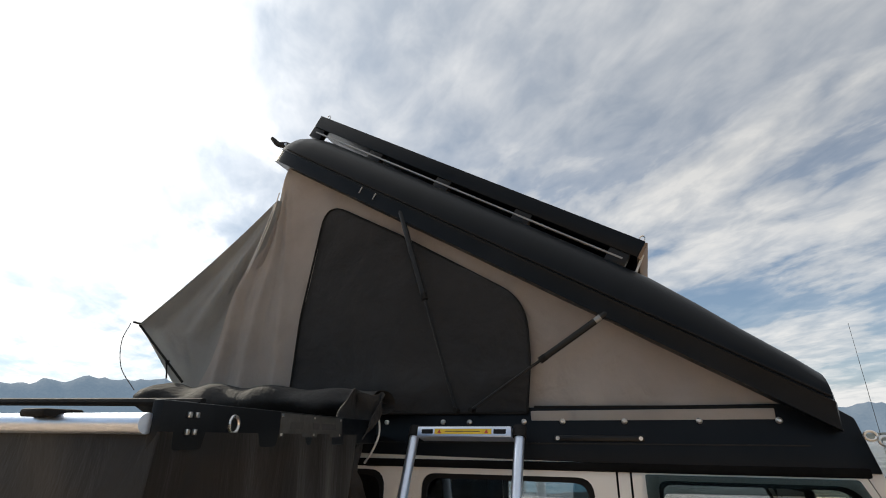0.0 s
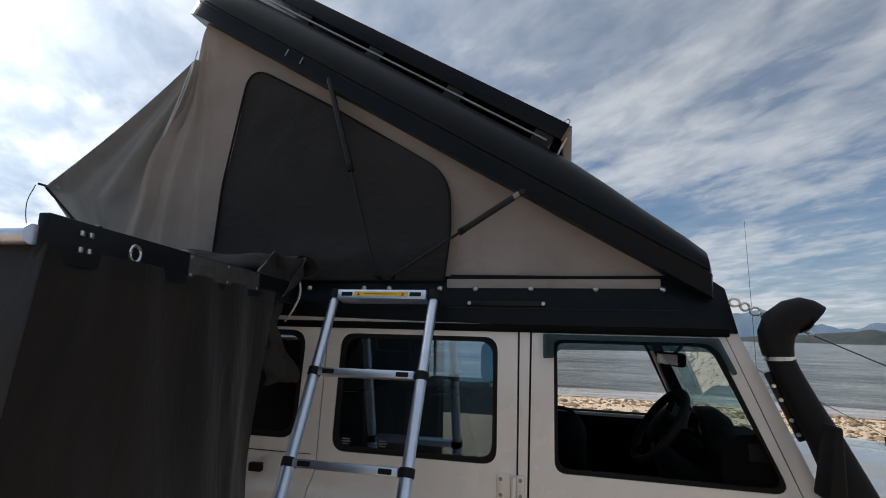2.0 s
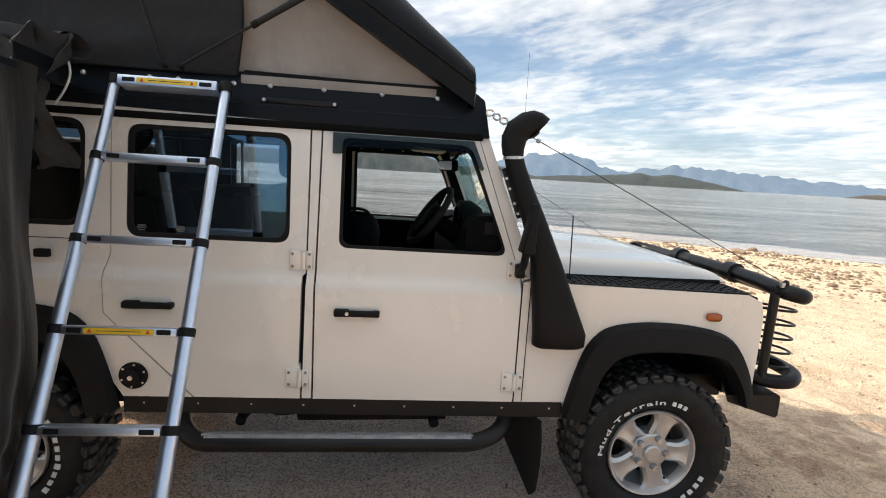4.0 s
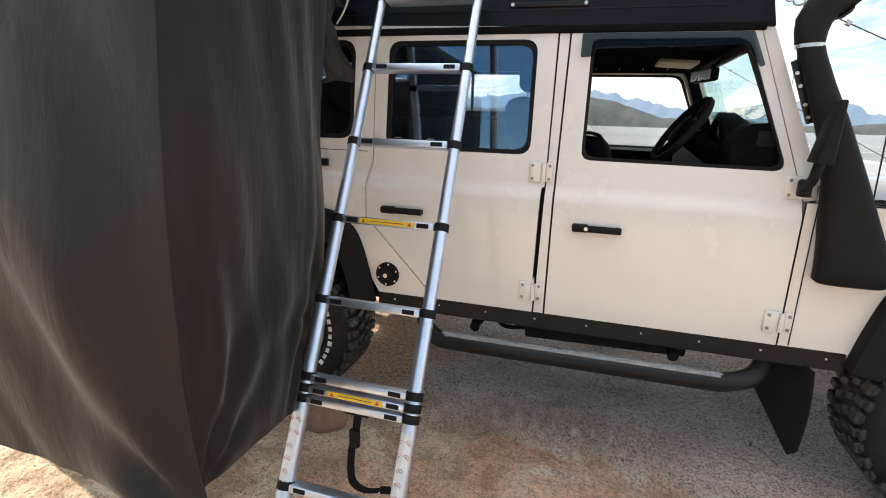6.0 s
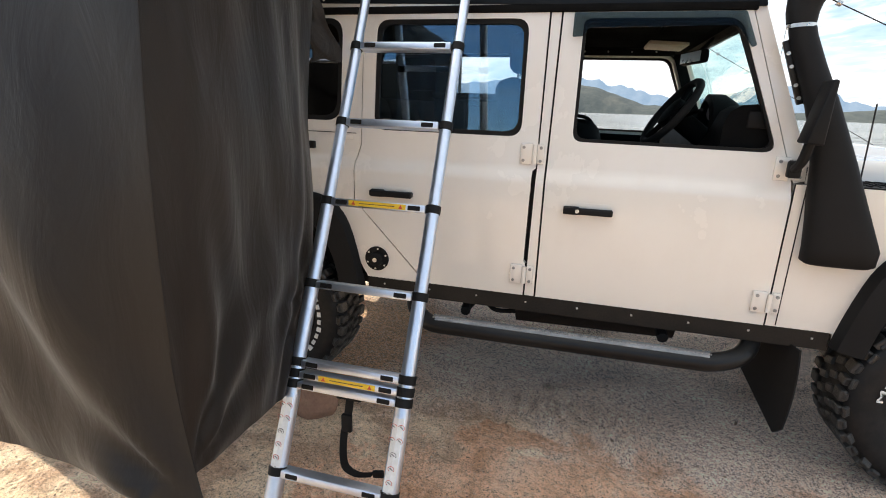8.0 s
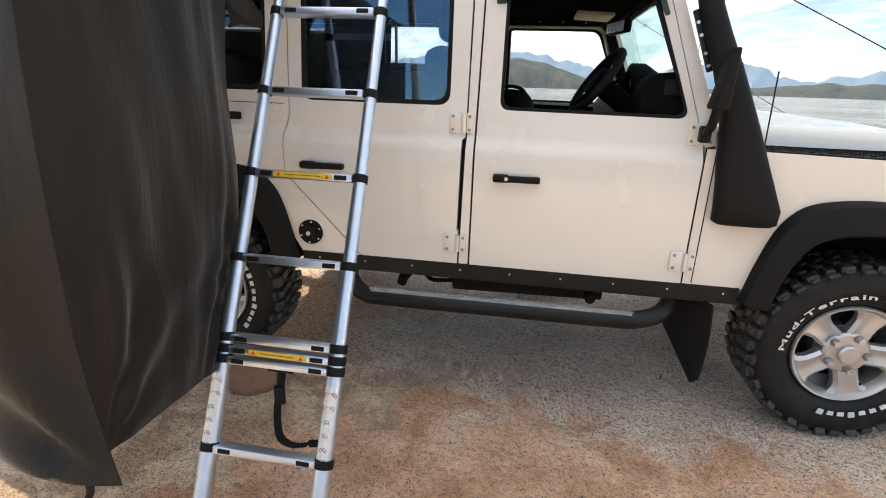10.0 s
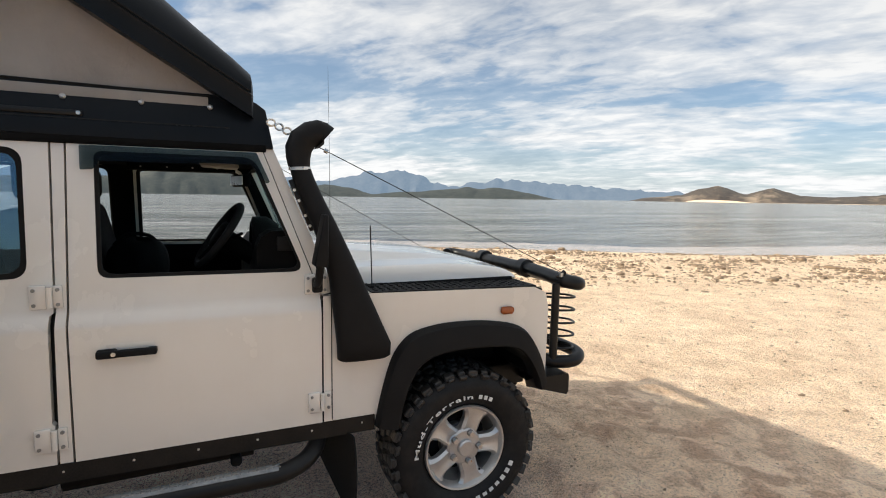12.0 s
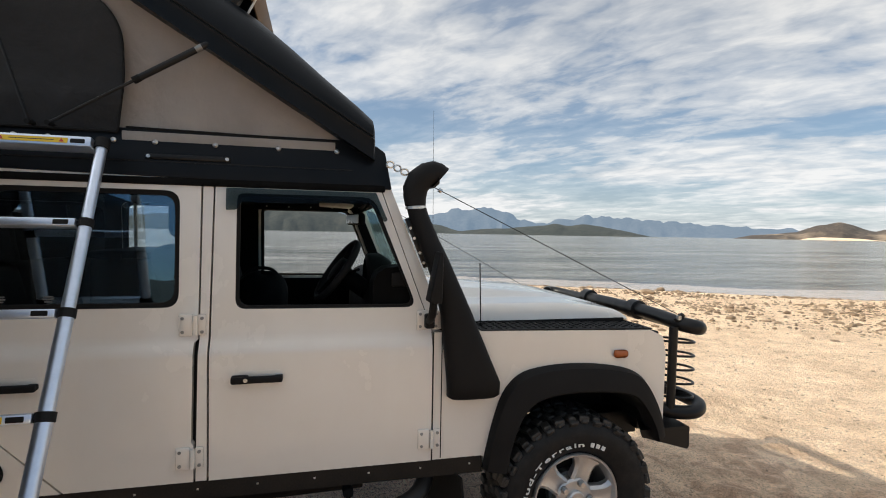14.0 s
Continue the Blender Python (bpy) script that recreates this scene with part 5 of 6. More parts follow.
part("binnacle", loft([[(-0.82 + dx, 0.42 + r * math.cos(a), 1.352 + 0.92 * r * math.sin(a)) for a in [math.pi * k / 10 for k in range(11)]] for dx, r in ((0.02, 0.13), (-0.03, 0.165), (-0.09, 0.165), (-0.10, 0.135), (-0.04, 0.12))], closed=False), INTERIOR, vehicle)
part("instrument_face", tube([(-0.880, 0.385, 1.432), (-0.890, 0.380, 1.434)], 0.040, 20), ALLOY, vehicle)
part("screen_pod", box((-0.88, 0.62, 1.16), (-0.80, 0.90, 1.30), 0.02, 3), INTERIOR, vehicle)
wheel_m = Matrix.Translation((-1.052, 0.40, 1.422)) @ Matrix.Rotation(radians(8), 4, "Z") @ Matrix.Rotation(radians(-55), 4, "Y")
ring = [wheel_m @ Vector((0.157 * math.cos(t), 0.157 * math.sin(t), 0)) for t in [2 * math.pi * k / 40 for k in range(41)]]
steer = part("steering_wheel", tube(ring, 0.0165, 12, caps=False), MATT, vehicle, "black steering wheel")
part("wheel_boss", tube([wheel_m @ Vector((0, 0, -0.03)), wheel_m @ Vector((0, 0, 0.012)), wheel_m @ Vector((0, 0, 0.018))], [0.07, 0.066, 0.04], 20), INTERIOR, steer)
for a in (20, 160, 250, 290):
    part("wheel_spoke", tube([wheel_m @ Vector((0.04 * math.cos(radians(a)), 0.04 * math.sin(radians(a)), -0.01)), wheel_m @ Vector((0.152 * math.cos(radians(a)), 0.152 * math.sin(radians(a)), 0))], 0.012, 8), INTERIOR, steer)
part("steering_column", tube([wheel_m @ Vector((0, 0, -0.02)), wheel_m @ Vector((0, 0, -0.24))], 0.045, 14), INTERIOR, vehicle)
for a in (1, -1):
    part("column_stalk", tube([wheel_m @ Vector((0.02, 0.03 * a, -0.05)), wheel_m @ Vector((0.05, 0.17 * a, -0.045))], 0.007, 8), INTERIOR, vehicle)
mm = Matrix.Translation((-0.950, WIDE / 2 - 0.17, 1.672)) @ Matrix.Rotation(radians(15), 4, "Z")
inner_mirror = part("inside_mirror", box((-0.018, -0.11, -0.030), (0.018, 0.11, 0.030), 0.014, 3, mm), INTERIOR, vehicle, "inside rear-view mirror")
part("mirror_glass", box((-0.0215, -0.098, -0.022), (-0.0185, 0.098, 0.022), 0.001, 1, mm), STEEL, inner_mirror, "small mirror glass")
part("mirror_stalk", tube(smooth_path([(-0.94, WIDE / 2 - 0.16, 1.69), (-0.90, WIDE / 2 - 0.14, 1.73), (-0.87, WIDE / 2 - 0.10, 1.765)], 3), 0.008, 8), INTERIOR, inner_mirror)
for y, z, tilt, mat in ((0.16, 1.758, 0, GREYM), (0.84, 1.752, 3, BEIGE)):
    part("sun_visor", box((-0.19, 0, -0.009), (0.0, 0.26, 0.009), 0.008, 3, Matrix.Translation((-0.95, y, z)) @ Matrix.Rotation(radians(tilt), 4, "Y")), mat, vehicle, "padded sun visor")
rail = part("roof_edge_trim", box((-1.52, 1.205, 1.732), (-0.96, 1.235, 1.771), 0.005), INTERIOR, vehicle)
for x in (-1.45, -1.32, -1.19, -1.06):
    part("trim_screw", tube([(x, 1.206, 1.752), (x, 1.200, 1.752)], 0.005, 8), CAST, rail)

# a dark box on the rear seats, its top level with the seat backs
crate = thing("storage_box", (-1.95, 1.08, 0.985), "dark grey lidded storage box on the rear seats", "box")
part("body", box((-2.24, 0.78, 0.985), (-1.70, 1.38, 1.452), 0.02, 3), SEATM, crate)
part("lid", box((-2.25, 0.77, 1.454), (-1.69, 1.39, 1.490), 0.012, 3), INTERIOR, crate)
for x in (-2.12, -1.84):
    part("latch", box((x - 0.03, 0.752, 1.43), (x + 0.03, 0.772, 1.475), 0.005), INTERIOR, crate)
divider = WIDE - profile(1.55) - 0.012
part("window_divider", tube([(-2.285, divider, 1.31), (-2.285, divider - 0.02, 1.765)], 0.011, 8), PALE, vehicle, "pale divider bar of the far sliding window")

# a soft bag on the passenger's seat
def soft_bag(u, v):
    a, t = 2 * math.pi * u, math.pi * v
    k = 1 + 0.12 * noise.noise((2 * math.cos(a), 2 * math.sin(a), 3 * v))
    return (-1.46 + 0.155 * k * math.cos(a) * math.sin(t) ** 0.6, 1.0 + 0.17 * k * math.sin(a) * math.sin(t) ** 0.6, 1.165 - 0.20 * math.cos(t) * (1 + 0.05 * math.cos(3 * a)))


bag_ = thing("soft_bag", (-1.46, 1.0, 0.975), "black soft bag on the passenger seat", "bag")
part("bag_body", sheet(28, 18, soft_bag), SEATM, bag_, angle=70)
part("bag_strap", tube(smooth_path([(-1.56, 1.0, 1.33), (-1.50, 1.0, 1.385), (-1.40, 1.0, 1.38), (-1.35, 1.0, 1.32)], 4), 0.010, 8), SEATM, bag_)

# ---- roof tent ----
tent = thing("roof_tent", (-2.2, WIDE / 2, 1.812), "black hard-shell roof tent, wedge opened, taupe canvas with charcoal window flap", "roof tent")
Y0, Y1 = 0.098, WIDE - 0.098
base_in = [(-3.70, 1.840), (-0.842, 1.784), (-0.868, 1.940), (-0.905, 1.968), (-1.04, 1.985), (-3.70, 1.985)]


def tray_y(z):
    """The tray's side leans in like the body under it."""
    return 0.062 + 0.19 * (z - 1.785)


bm = loft([[(x, tray_y(z) if near else WIDE - tray_y(z), z) for x, z in base_in] for near in (True, False)])
bmesh.ops.bevel(bm, geom=[e for e in bm.edges], offset=0.006, segments=2, profile=0.5, affect="EDGES")
part("base_tray", bm, SHELL, tent, "black tray of the tent on the roof")
part("tray_fold", box((-3.68, tray_y(1.86) - 0.003, 1.858), (-1.0, tray_y(1.86) + 0.004, 1.862)), SATIN, tent)
side_rail = part("side_rail", box((-1.775, tray_y(1.877) - 0.010, 1.868), (-1.475, tray_y(1.877) + 0.004, 1.888), 0.004), SATIN, tent)
for x in (-1.763, -1.486):
    part("rail_bolt", tube([(x, tray_y(1.877) - 0.008, 1.878), (x, tray_y(1.877) - 0.016, 1.878)], 0.007, 10), STEEL, side_rail)
for x in (-2.45, -2.205, -2.098, -1.886, -1.745, -1.533, -1.298, -1.069):
    part("canvas_bolt", tube([(x, Y0 + 0.006, 1.934), (x, Y0 - 0.014, 1.934), (x, Y0 - 0.019, 1.934)], [0.010, 0.010, 0.005], 12), STEEL, tent)

lid_m = Matrix.Translation((-0.900, 0.040, 1.911)) @ Matrix.Rotation(math.pi + math.atan(0.612), 4, "Y") @ Matrix.Diagonal((1, 1, -1, 1))
LID_L, LID_W = 2.700, WIDE - 0.08


def lid_point(u, v, w):
    """A place on the lid: u metres up its slope, v across, w above its lower rim."""
    return lid_m @ Vector((u, v, w))


def lid_ring(u, inset, top, shear=0.0, n=9):
    """A section of the lid across its length."""
    q = [(inset, -0.017), (inset, 0.040), (inset - 0.004, 0.052)]
    r = min(0.12, top * 0.62)
    for k in range(n):
        a = math.pi / 2 * k / (n - 1)
        q.append((inset + 0.008 + r * 1.25 * (1 - math.cos(a)), 0.058 + (top - 0.058) * math.sin(a)))
    q += [(LID_W - v, w) for v, w in q[::-1]]
    return [lid_point(u + shear * w, v, w) for v, w in q]


lid_rings = [lid_ring(*a) for a in ((0.018, 0.03, 0.066, 0.612), (0.018, 0.012, 0.115, 0.612), (0.026, 0.0, 0.136, 0.60), (0.12, 0.0, 0.152, 0.45), (0.32, 0.0, 0.174, 0.2), (0.52, 0.0, 0.200), (0.70, 0.0, 0.220), (1.0, 0.0, 0.226), (1.6, 0.0, 0.229), (2.30, 0.0, 0.230), (2.48, 0.0, 0.228), (2.58, 0.006, 0.218), (2.645, 0.016, 0.196), (2.68, 0.03, 0.150), (2.70, 0.05, 0.098), (2.66, 0.06, 0.062))]
lid = part("lid", loft(lid_rings), SHELL, tent, "glossy black moulded lid, hinged at the front", angle=50)
rim = [lid_point(u, v, w) for u, v, w in ((0.07, -0.003, 0.062), (2.60, -0.003, 0.062))]
part("lid_seam", tube(rim, 0.004, 6), MATT, lid)
for u in (1.94, 2.03):
    a, b = lid_point(u, -0.004, 0.012), lid_point(u + 0.004, -0.002, 0.045)
    part("lid_catch", tube([a, b], 0.003, 6), CAST, lid)
for v in (0.10, LID_W - 0.10):
    hook = part("lid_latch", tube(smooth_path([lid_point(2.66, v, 0.075), lid_point(2.73, v, 0.10), lid_point(2.80, v, 0.088), lid_point(2.87, v, 0.105)], 4), [0.020, 0.022, 0.024, 0.024, 0.022, 0.020, 0.018, 0.016, 0.016, 0.015, 0.014, 0.013, 0.010], 10), MATT, lid, "black hooked latch")
    part("latch_pin", tube([lid_point(2.72, v - 0.03, 0.10), lid_point(2.72, v + 0.03, 0.10)], 0.008, 8), STEEL, hook)
part("hinge_bar", tube([lid_point(0.10, 0.03, 0.03), lid_point(0.10, LID_W - 0.03, 0.03)], 0.014, 10), MATT, lid)

# solar panel on rails above the lid
PU0, PU1, PV0, PV1 = 0.775, 2.665, 0.13, 1.32
panel = thing("solar_panel", lid_point(1.5, 0.7, 0.24), "black-framed solar panel raised on rails over the lid", "solar panel")


def lid_box(u0, v0, w0, u1, v1, w1, bevel=0.004):
    return box((u0, v0, w0), (u1, v1, w1), bevel, 2, lid_m)


part("frame", lid_box(PU0, PV0, 0.276, PU1, PV1, 0.350), SHELL, panel)
part("end_cap", lid_box(PU0 - 0.012, PV0, 0.272, PU0, PV1, 0.347), BROWN, panel, "brown end face of the panel")
for v in (PV0 + 0.01, PV1 - 0.04):
    rail = part("rail", lid_box(PU0 + 0.05, v - 0.006, 0.246, PU1 - 0.03, v + 0.012, 0.254, 0.001), CAST, panel, "bright aluminium mounting rail")
    for k in range(5):
        u = PU0 + 0.03 + k * 0.445
        part("rail_foot", lid_box(u, v - 0.004, 0.215, u + 0.085, v + 0.034, 0.278, 0.003), SATIN, rail)
for u in (PU0 + 0.02, PU1 - 0.04):
    eye = [lid_point(u + 0.010 * math.cos(t), PV0 + 0.02, 0.362 + 0.012 * math.sin(t)) for t in [k * math.pi / 5 for k in range(11)]]
    part("eye_bolt", tube(eye, 0.003, 6), STEEL, panel)
part("corner_strap", tube([lid_point(PU0 - 0.012, PV0 + 0.02, 0.30), lid_point(PU0 - 0.02, PV0 + 0.02, 0.21)], 0.005, 6), PALE, panel)

# canvas walls: the triangular sides, the tail and its flared window awning
def lid_under(x):
    return 1.893 + 0.612 * (-0.900 - x)


def rear_edge(z):
    """How far back the canvas side reaches at a height: a taut, hollow line."""
    return float(np.interp(z, [1.95, 2.136, 2.471, 2.822, 3.045, 3.275], [-3.57, -3.496, -3.366, -3.228, -3.169, -3.112]))


def side_wall(y, s):
    def f(u, v):
        k = u ** 0.9
        a, b = -1.02 - 2.55 * k, -1.02 - 2.09 * k
        x = a + (b - a) * v
        hi = max(1.955, lid_under(b) + 0.02)
        z = 1.945 + (hi - 1.945) * v
        x += (rear_edge(z) - (-3.57 + 0.46 * v)) * u ** 6
        bow = 0.016 * math.sin(math.pi * v) * math.sin(math.pi * u)
        crease = 0.008 * noise.noise((x * 3.0, z * 1.2, 3.0 + y)) + 0.005 * noise.noise((x * 9 + z * 4, z * 3 - x * 2, 6.0))
        pleat = 0.026 * max(0.0, u - 0.78) / 0.22 * math.sin(14.0 * u + 3.0 * (1 - v) + 9.0 * (1 - v) * u) * (0.25 + 0.75 * math.sin(math.pi * v))
        # folds that run down from the lid's rear corner
        dx, dz = x + 3.10, max(0.02, 3.30 - z)
        turn_ = math.atan2(dx, dz)
        k = max(0.0, min(1.0, (0.20 - turn_) / 0.22)) * min(1.0, dz / 0.5)
        gathered = k * (0.020 * math.sin(36.0 * turn_ + 1.2 * noise.noise((x * 1.5, z * 1.2, 5))) + 0.008 * math.sin(83.0 * turn_ + 2.0 * z)) * (1 - 0.5 * v)
        taut = 0.006 * math.sin(22.0 * (x + 0.45 * z)) * math.exp(-((x + 1.55) / 0.35) ** 2)
        return (x, y + s * (bow - crease - pleat - gathered - taut), z)

    return sheet(170, 50, f)


part("canvas_side", thicken(side_wall(Y0 + 0.012, 1), 0.003), CANVAS, tent, "taupe canvas side wall", angle=60)
part("canvas_side", thicken(side_wall(Y1 - 0.012, -1), 0.003), CANVAS, tent, angle=60)


def tail_fold(u, v):
    """The gathered canvas from the lid's rear edge down to the tray."""
    z = 3.27 - 1.30 * v
    y = Y0 + 0.02 + (Y1 - Y0 - 0.04) * u
    return (rear_edge(z) + 0.02 + 0.012 * math.sin(u * 60) * math.sin(math.pi * v), y, z)


part("canvas_tail", thicken(sheet(50, 20, tail_fold), 0.003), CANVAS, tent, "taupe canvas rear wall", angle=60)


def gusset(y, s):
    """The side of the flared rear awning, gathered in folds towards the lid."""
    tip, low = Vector((-4.00, y + 0.02 * s, 2.445)), Vector((-3.64, y, 2.10))

    def f(u, v):
        # u: from the wall to the tip; v: from the lid downwards
        z = 3.06 - 1.10 * v
        inner = Vector((rear_edge(z) + 0.06, y + 0.045 * s, z))
        top = Vector((rear_edge(3.06), y, 3.06))
        outer = top.lerp(tip, v / 0.70) if v < 0.70 else tip.lerp(low, (v - 0.70) / 0.30)
        p = inner.lerp(outer, u)
        hump = math.sin(math.pi * u) * math.sin(math.pi * min(1.0, v * 1.1))
        p.x += 0.03 * math.sin(math.pi * min(1, v / 0.70)) * u
        p.y += s * (0.035 * math.sin(math.pi * u) * v + 0.032 * math.sin(2.6 * math.pi * u + 0.8 * v + 0.4) * hump + 0.010 * math.sin(7.3 * math.pi * u + 2.0 * v) * hump + 0.008 * noise.noise((u * 6, v * 3, 4)) * hump)
        return p

    return sheet(44, 40, f)


part("awning_gusset", thicken(gusset(Y0 + 0.004, 1), 0.003), CANVAS_SHADE, tent, "canvas flare gathered into folds, greyed for shade", angle=60)
part("awning_gusset", thicken(gusset(Y1 - 0.004, -1), 0.003), CANVAS_SHADE, tent, angle=60)


def awning_top(u, v):
    y = Y0 + 0.01 + (Y1 - Y0 - 0.02) * u
    p = Vector((rear_edge(3.06), y, 3.065)).lerp(Vector((-4.00, y, 2.450)), v)
    p.x += 0.03 * math.sin(math.pi * v)
    p.z -= 0.03 * math.sin(math.pi * v) * math.sin(math.pi * u)
    return p


part("rear_awning", thicken(sheet(30, 24, awning_top), 0.003), CANVAS_SHADE, tent, "canvas awning over the rear window, greyed for shade", angle=60)
part("awning_hem", tube([(-4.005, Y0 + 0.02, 2.45), (-3.60, Y0 + 0.0, 2.13)], 0.006, 6), MATT, tent)
part("hem_bar", tube([(-4.005, Y0 - 0.02, 2.458), (-4.005, Y1 + 0.02, 2.458)], 0.006, 8), SATIN, tent)
part("spring_wire", tube(smooth_path([(-4.05, Y0, 2.46), (-4.09, Y0, 2.36), (-4.05, Y0, 2.22), (-3.92, Y0, 2.10)], 6), 0.0022, 6), SATIN, tent, "thin bent spring wire")
part("hem_knob", tube([(-3.70, Y0 - 0.01, 2.15), (-3.715, Y0 - 0.01, 2.215), (-3.715, Y0 - 0.01, 2.24)], [0.004, 0.004, 0.012], 8), MATT, tent)
# Pale lines along the canvas folds: highlights drawn as thin rods.
cord = [(-3.175, Y0 + 0.002, 3.04), (-3.245, Y0 - 0.004, 2.80), (-3.37, Y0 - 0.006, 2.47)]
part("fold_highlight", tube(smooth_path(cord, 5), 0.0035, 6), PALE, tent)
cord = [(-3.150, Y0 - 0.004, 3.10), (-3.19, Y0 - 0.010, 2.90), (-3.28, Y0 - 0.012, 2.66)]
part("fold_highlight", tube(smooth_path(cord, 5), 0.0025, 6), PALE, tent)

# charcoal window flap
FLAP = rounded([(-2.945, 1.97), (-2.925, 2.40), (-2.835, 2.985), (-2.42, 2.750), (-1.858, 2.398), (-1.850, 2.16), (-1.872, 1.965)], [0.01, 0.05, 0.13, 0.05, 0.16, 0.05, 0.01], 8)
bm = flat_shape(FLAP)
for k in range(1, 26):
    bmesh.ops.bisect_plane(bm, geom=list(bm.verts) + list(bm.edges) + list(bm.faces), plane_co=(-2.95 + 0.045 * k, 0, 0), plane_no=(1, 0, 0))
for k in range(1, 24):
    bmesh.ops.bisect_plane(bm, geom=list(bm.verts) + list(bm.edges) + list(bm.faces), plane_co=(0, 0, 1.96 + 0.045 * k), plane_no=(0, 0, 1))
for v in bm.verts:
    x, z = v.co.x, v.co.z
    sag = math.exp(-((z - 2.06 - 0.06 * (x + 2.4)) / 0.05) ** 2) * 0.010
    v.co.y = Y0 - 0.010 + 0.016 * noise.noise((x * 2.6 + z, z * 2.2, 1.3)) + 0.007 * noise.noise((x * 7 - z * 4, z * 4, 7.0)) - 1.4 * sag
flap = part("window_flap", thicken(bm, 0.004), CHARCOAL, tent, "charcoal canvas window flap zipped shut", angle=60)
edge = [(x, Y0 - 0.012, z) for x, z in FLAP]
part("flap_zip", tube(edge + edge[:1], 0.005, 6), MATT, flap)
part("canvas_piping", tube([(-1.848, Y0 + 0.002, 1.986), (-1.07, Y0 + 0.002, 1.976)], 0.005, 6), MATT, tent)
part("canvas_skirt", box((-1.86, Y0 - 0.007, 1.926), (-1.075, Y0 + 0.006, 1.972), 0.003), CANVAS, tent, "taupe canvas skirt bolted to the tray")


def strut(name, top, foot, split, tag_at=None):
    a, b = Vector(top), Vector(foot)
    m = a.lerp(b, split)
    s = part(name, tube([a, a.lerp(b, 0.02), m], [0.007, 0.0125, 0.0125], 12), SATIN, tent, "black gas strut")
    part("strut_rod", tube([m, b], 0.0055, 8), SATIN, s)
    part("strut_collar", tube([m - (b - a).normalized() * 0.015, m + (b - a).normalized() * 0.012], 0.0135, 12), MATT, s)
    part("strut_end", tube([b - Vector((0, 0.012, 0)), b + Vector((0, 0.03, 0))], 0.009, 10), MATT, s)
    if tag_at:
        part("strut_label", tube([a.lerp(b, tag_at), a.lerp(b, tag_at + 0.04)], 0.0128, 12), CAST, s)


for y in (0.048, WIDE - 0.048):
    strut("gas_strut", (-2.408, y, 2.860), (-2.139, y, 1.976), 0.48)
    strut("gas_strut", (-1.547, y, 2.312), (-2.078, y, 1.976), 0.47, 0.05)

# ---- ladder ----
ladder = thing("telescopic_ladder", (-2.07, -0.92, 0.036), "silver telescopic ladder with black collars, leaning on the tent tray", "ladder")


def ladder_point(z, side):
    """A place on a stile: side -1 or 1."""
    return Vector((-2.266 if side < 0 else -1.874, -0.050 - 0.475 * (1.880 - z), z))


LEVELS = [1.880, 1.617, 1.344, 1.073, 0.804]
for side in (-1, 1):
    cuts = [1.880, 1.617, 1.344, 1.073, 0.804, 0.562, 0.470, 0.240, 0.045]
    for k, (a, b) in enumerate(zip(cuts, cuts[1:])):
        part("stile", tube([ladder_point(a, side), ladder_point(b, side)], 0.0175 + 0.0016 * k, 18), TUBE, ladder)
    for z in LEVELS[1:] + [0.562, 0.528, 0.497, 0.240]:
        p, q = ladder_point(z + 0.012, side), ladder_point(z - 0.012, side)
        d = (q - p).normalized()
        k = min(8, max(1, round((1.9 - z) / 0.27)))
        r = 0.0215 + 0.0016 * k
        col = part("collar", tube([p - d * 0.001, p, q, q + d * 0.001], [r * 0.9, r, r, r * 0.9], 18), PLASTIC, ladder)
        inward = Vector((-side, 0, 0))
        part("collar_arm", box((-0.030, -0.012, -0.010), (0.030, 0.012, 0.010), 0.003, 1, Matrix.Translation(ladder_point(z, side) + inward * 0.048)), PLASTIC, col)
    part("stile_cap", tube([ladder_point(1.878, side), ladder_point(1.912, side)], 0.024, 14), PLASTIC, ladder)
    part("foot", tube([ladder_point(0.06, side), ladder_point(0.034, side)], 0.034, 16), MATT, ladder)


def rung(z, deep=0.024, tall=0.013, label=None):
    a, b = ladder_point(z, -1), ladder_point(z, 1)
    m = Matrix.Translation((a + b) / 2) @ Matrix.Rotation(math.atan2(b.z - a.z, b.x - a.x), 4, "Y") @ Matrix.Rotation(radians(-14), 4, "X")
    half = (b.x - a.x) / 2 - 0.022
    r = part("rung", box((-half, -deep, -tall), (half, deep, tall), 0.004, 2, m), TUBE, ladder)
    for k in (-1, 1):
        part("rung_button", box((-0.022, -deep - 0.002, -0.008), (0.022, -deep + 0.004, 0.008), 0.002, 1, m @ Matrix.Translation((k * (half - 0.04), 0, 0))), PLASTIC, r)
    if label:
        part("warning_label", box((-label, -deep - 0.0015, -0.009), (label, -deep + 0.002, 0.009), 0, 1, m @ Matrix.Translation((0.0, 0, 0))), YELLOW, r, "yellow warning label")
        for k in (-1, 1):
            tri = loft([[m @ Vector((k * (label - 0.018) + dx, -deep - y, dz)) for dx, dz in ((-0.0075, -0.006), (0.0075, -0.006), (0.0, 0.007))] for y in (0.0012, 0.0022)])
            part("warning_triangle", tri, REDP, r)
        part("label_line", box((-label + 0.04, -deep - 0.0020, -0.0012), (label - 0.04, -deep, 0.0012), 0, 1, m), DARKP, r)
    return r, m, half, deep


for z in LEVELS[1:] + [0.240]:
    rung(z, label=0.105 if z == 1.073 else None)
for z in (0.562, 0.528, 0.497):
    rung(z, 0.024, 0.012, 0.10 if z == 0.528 else None)
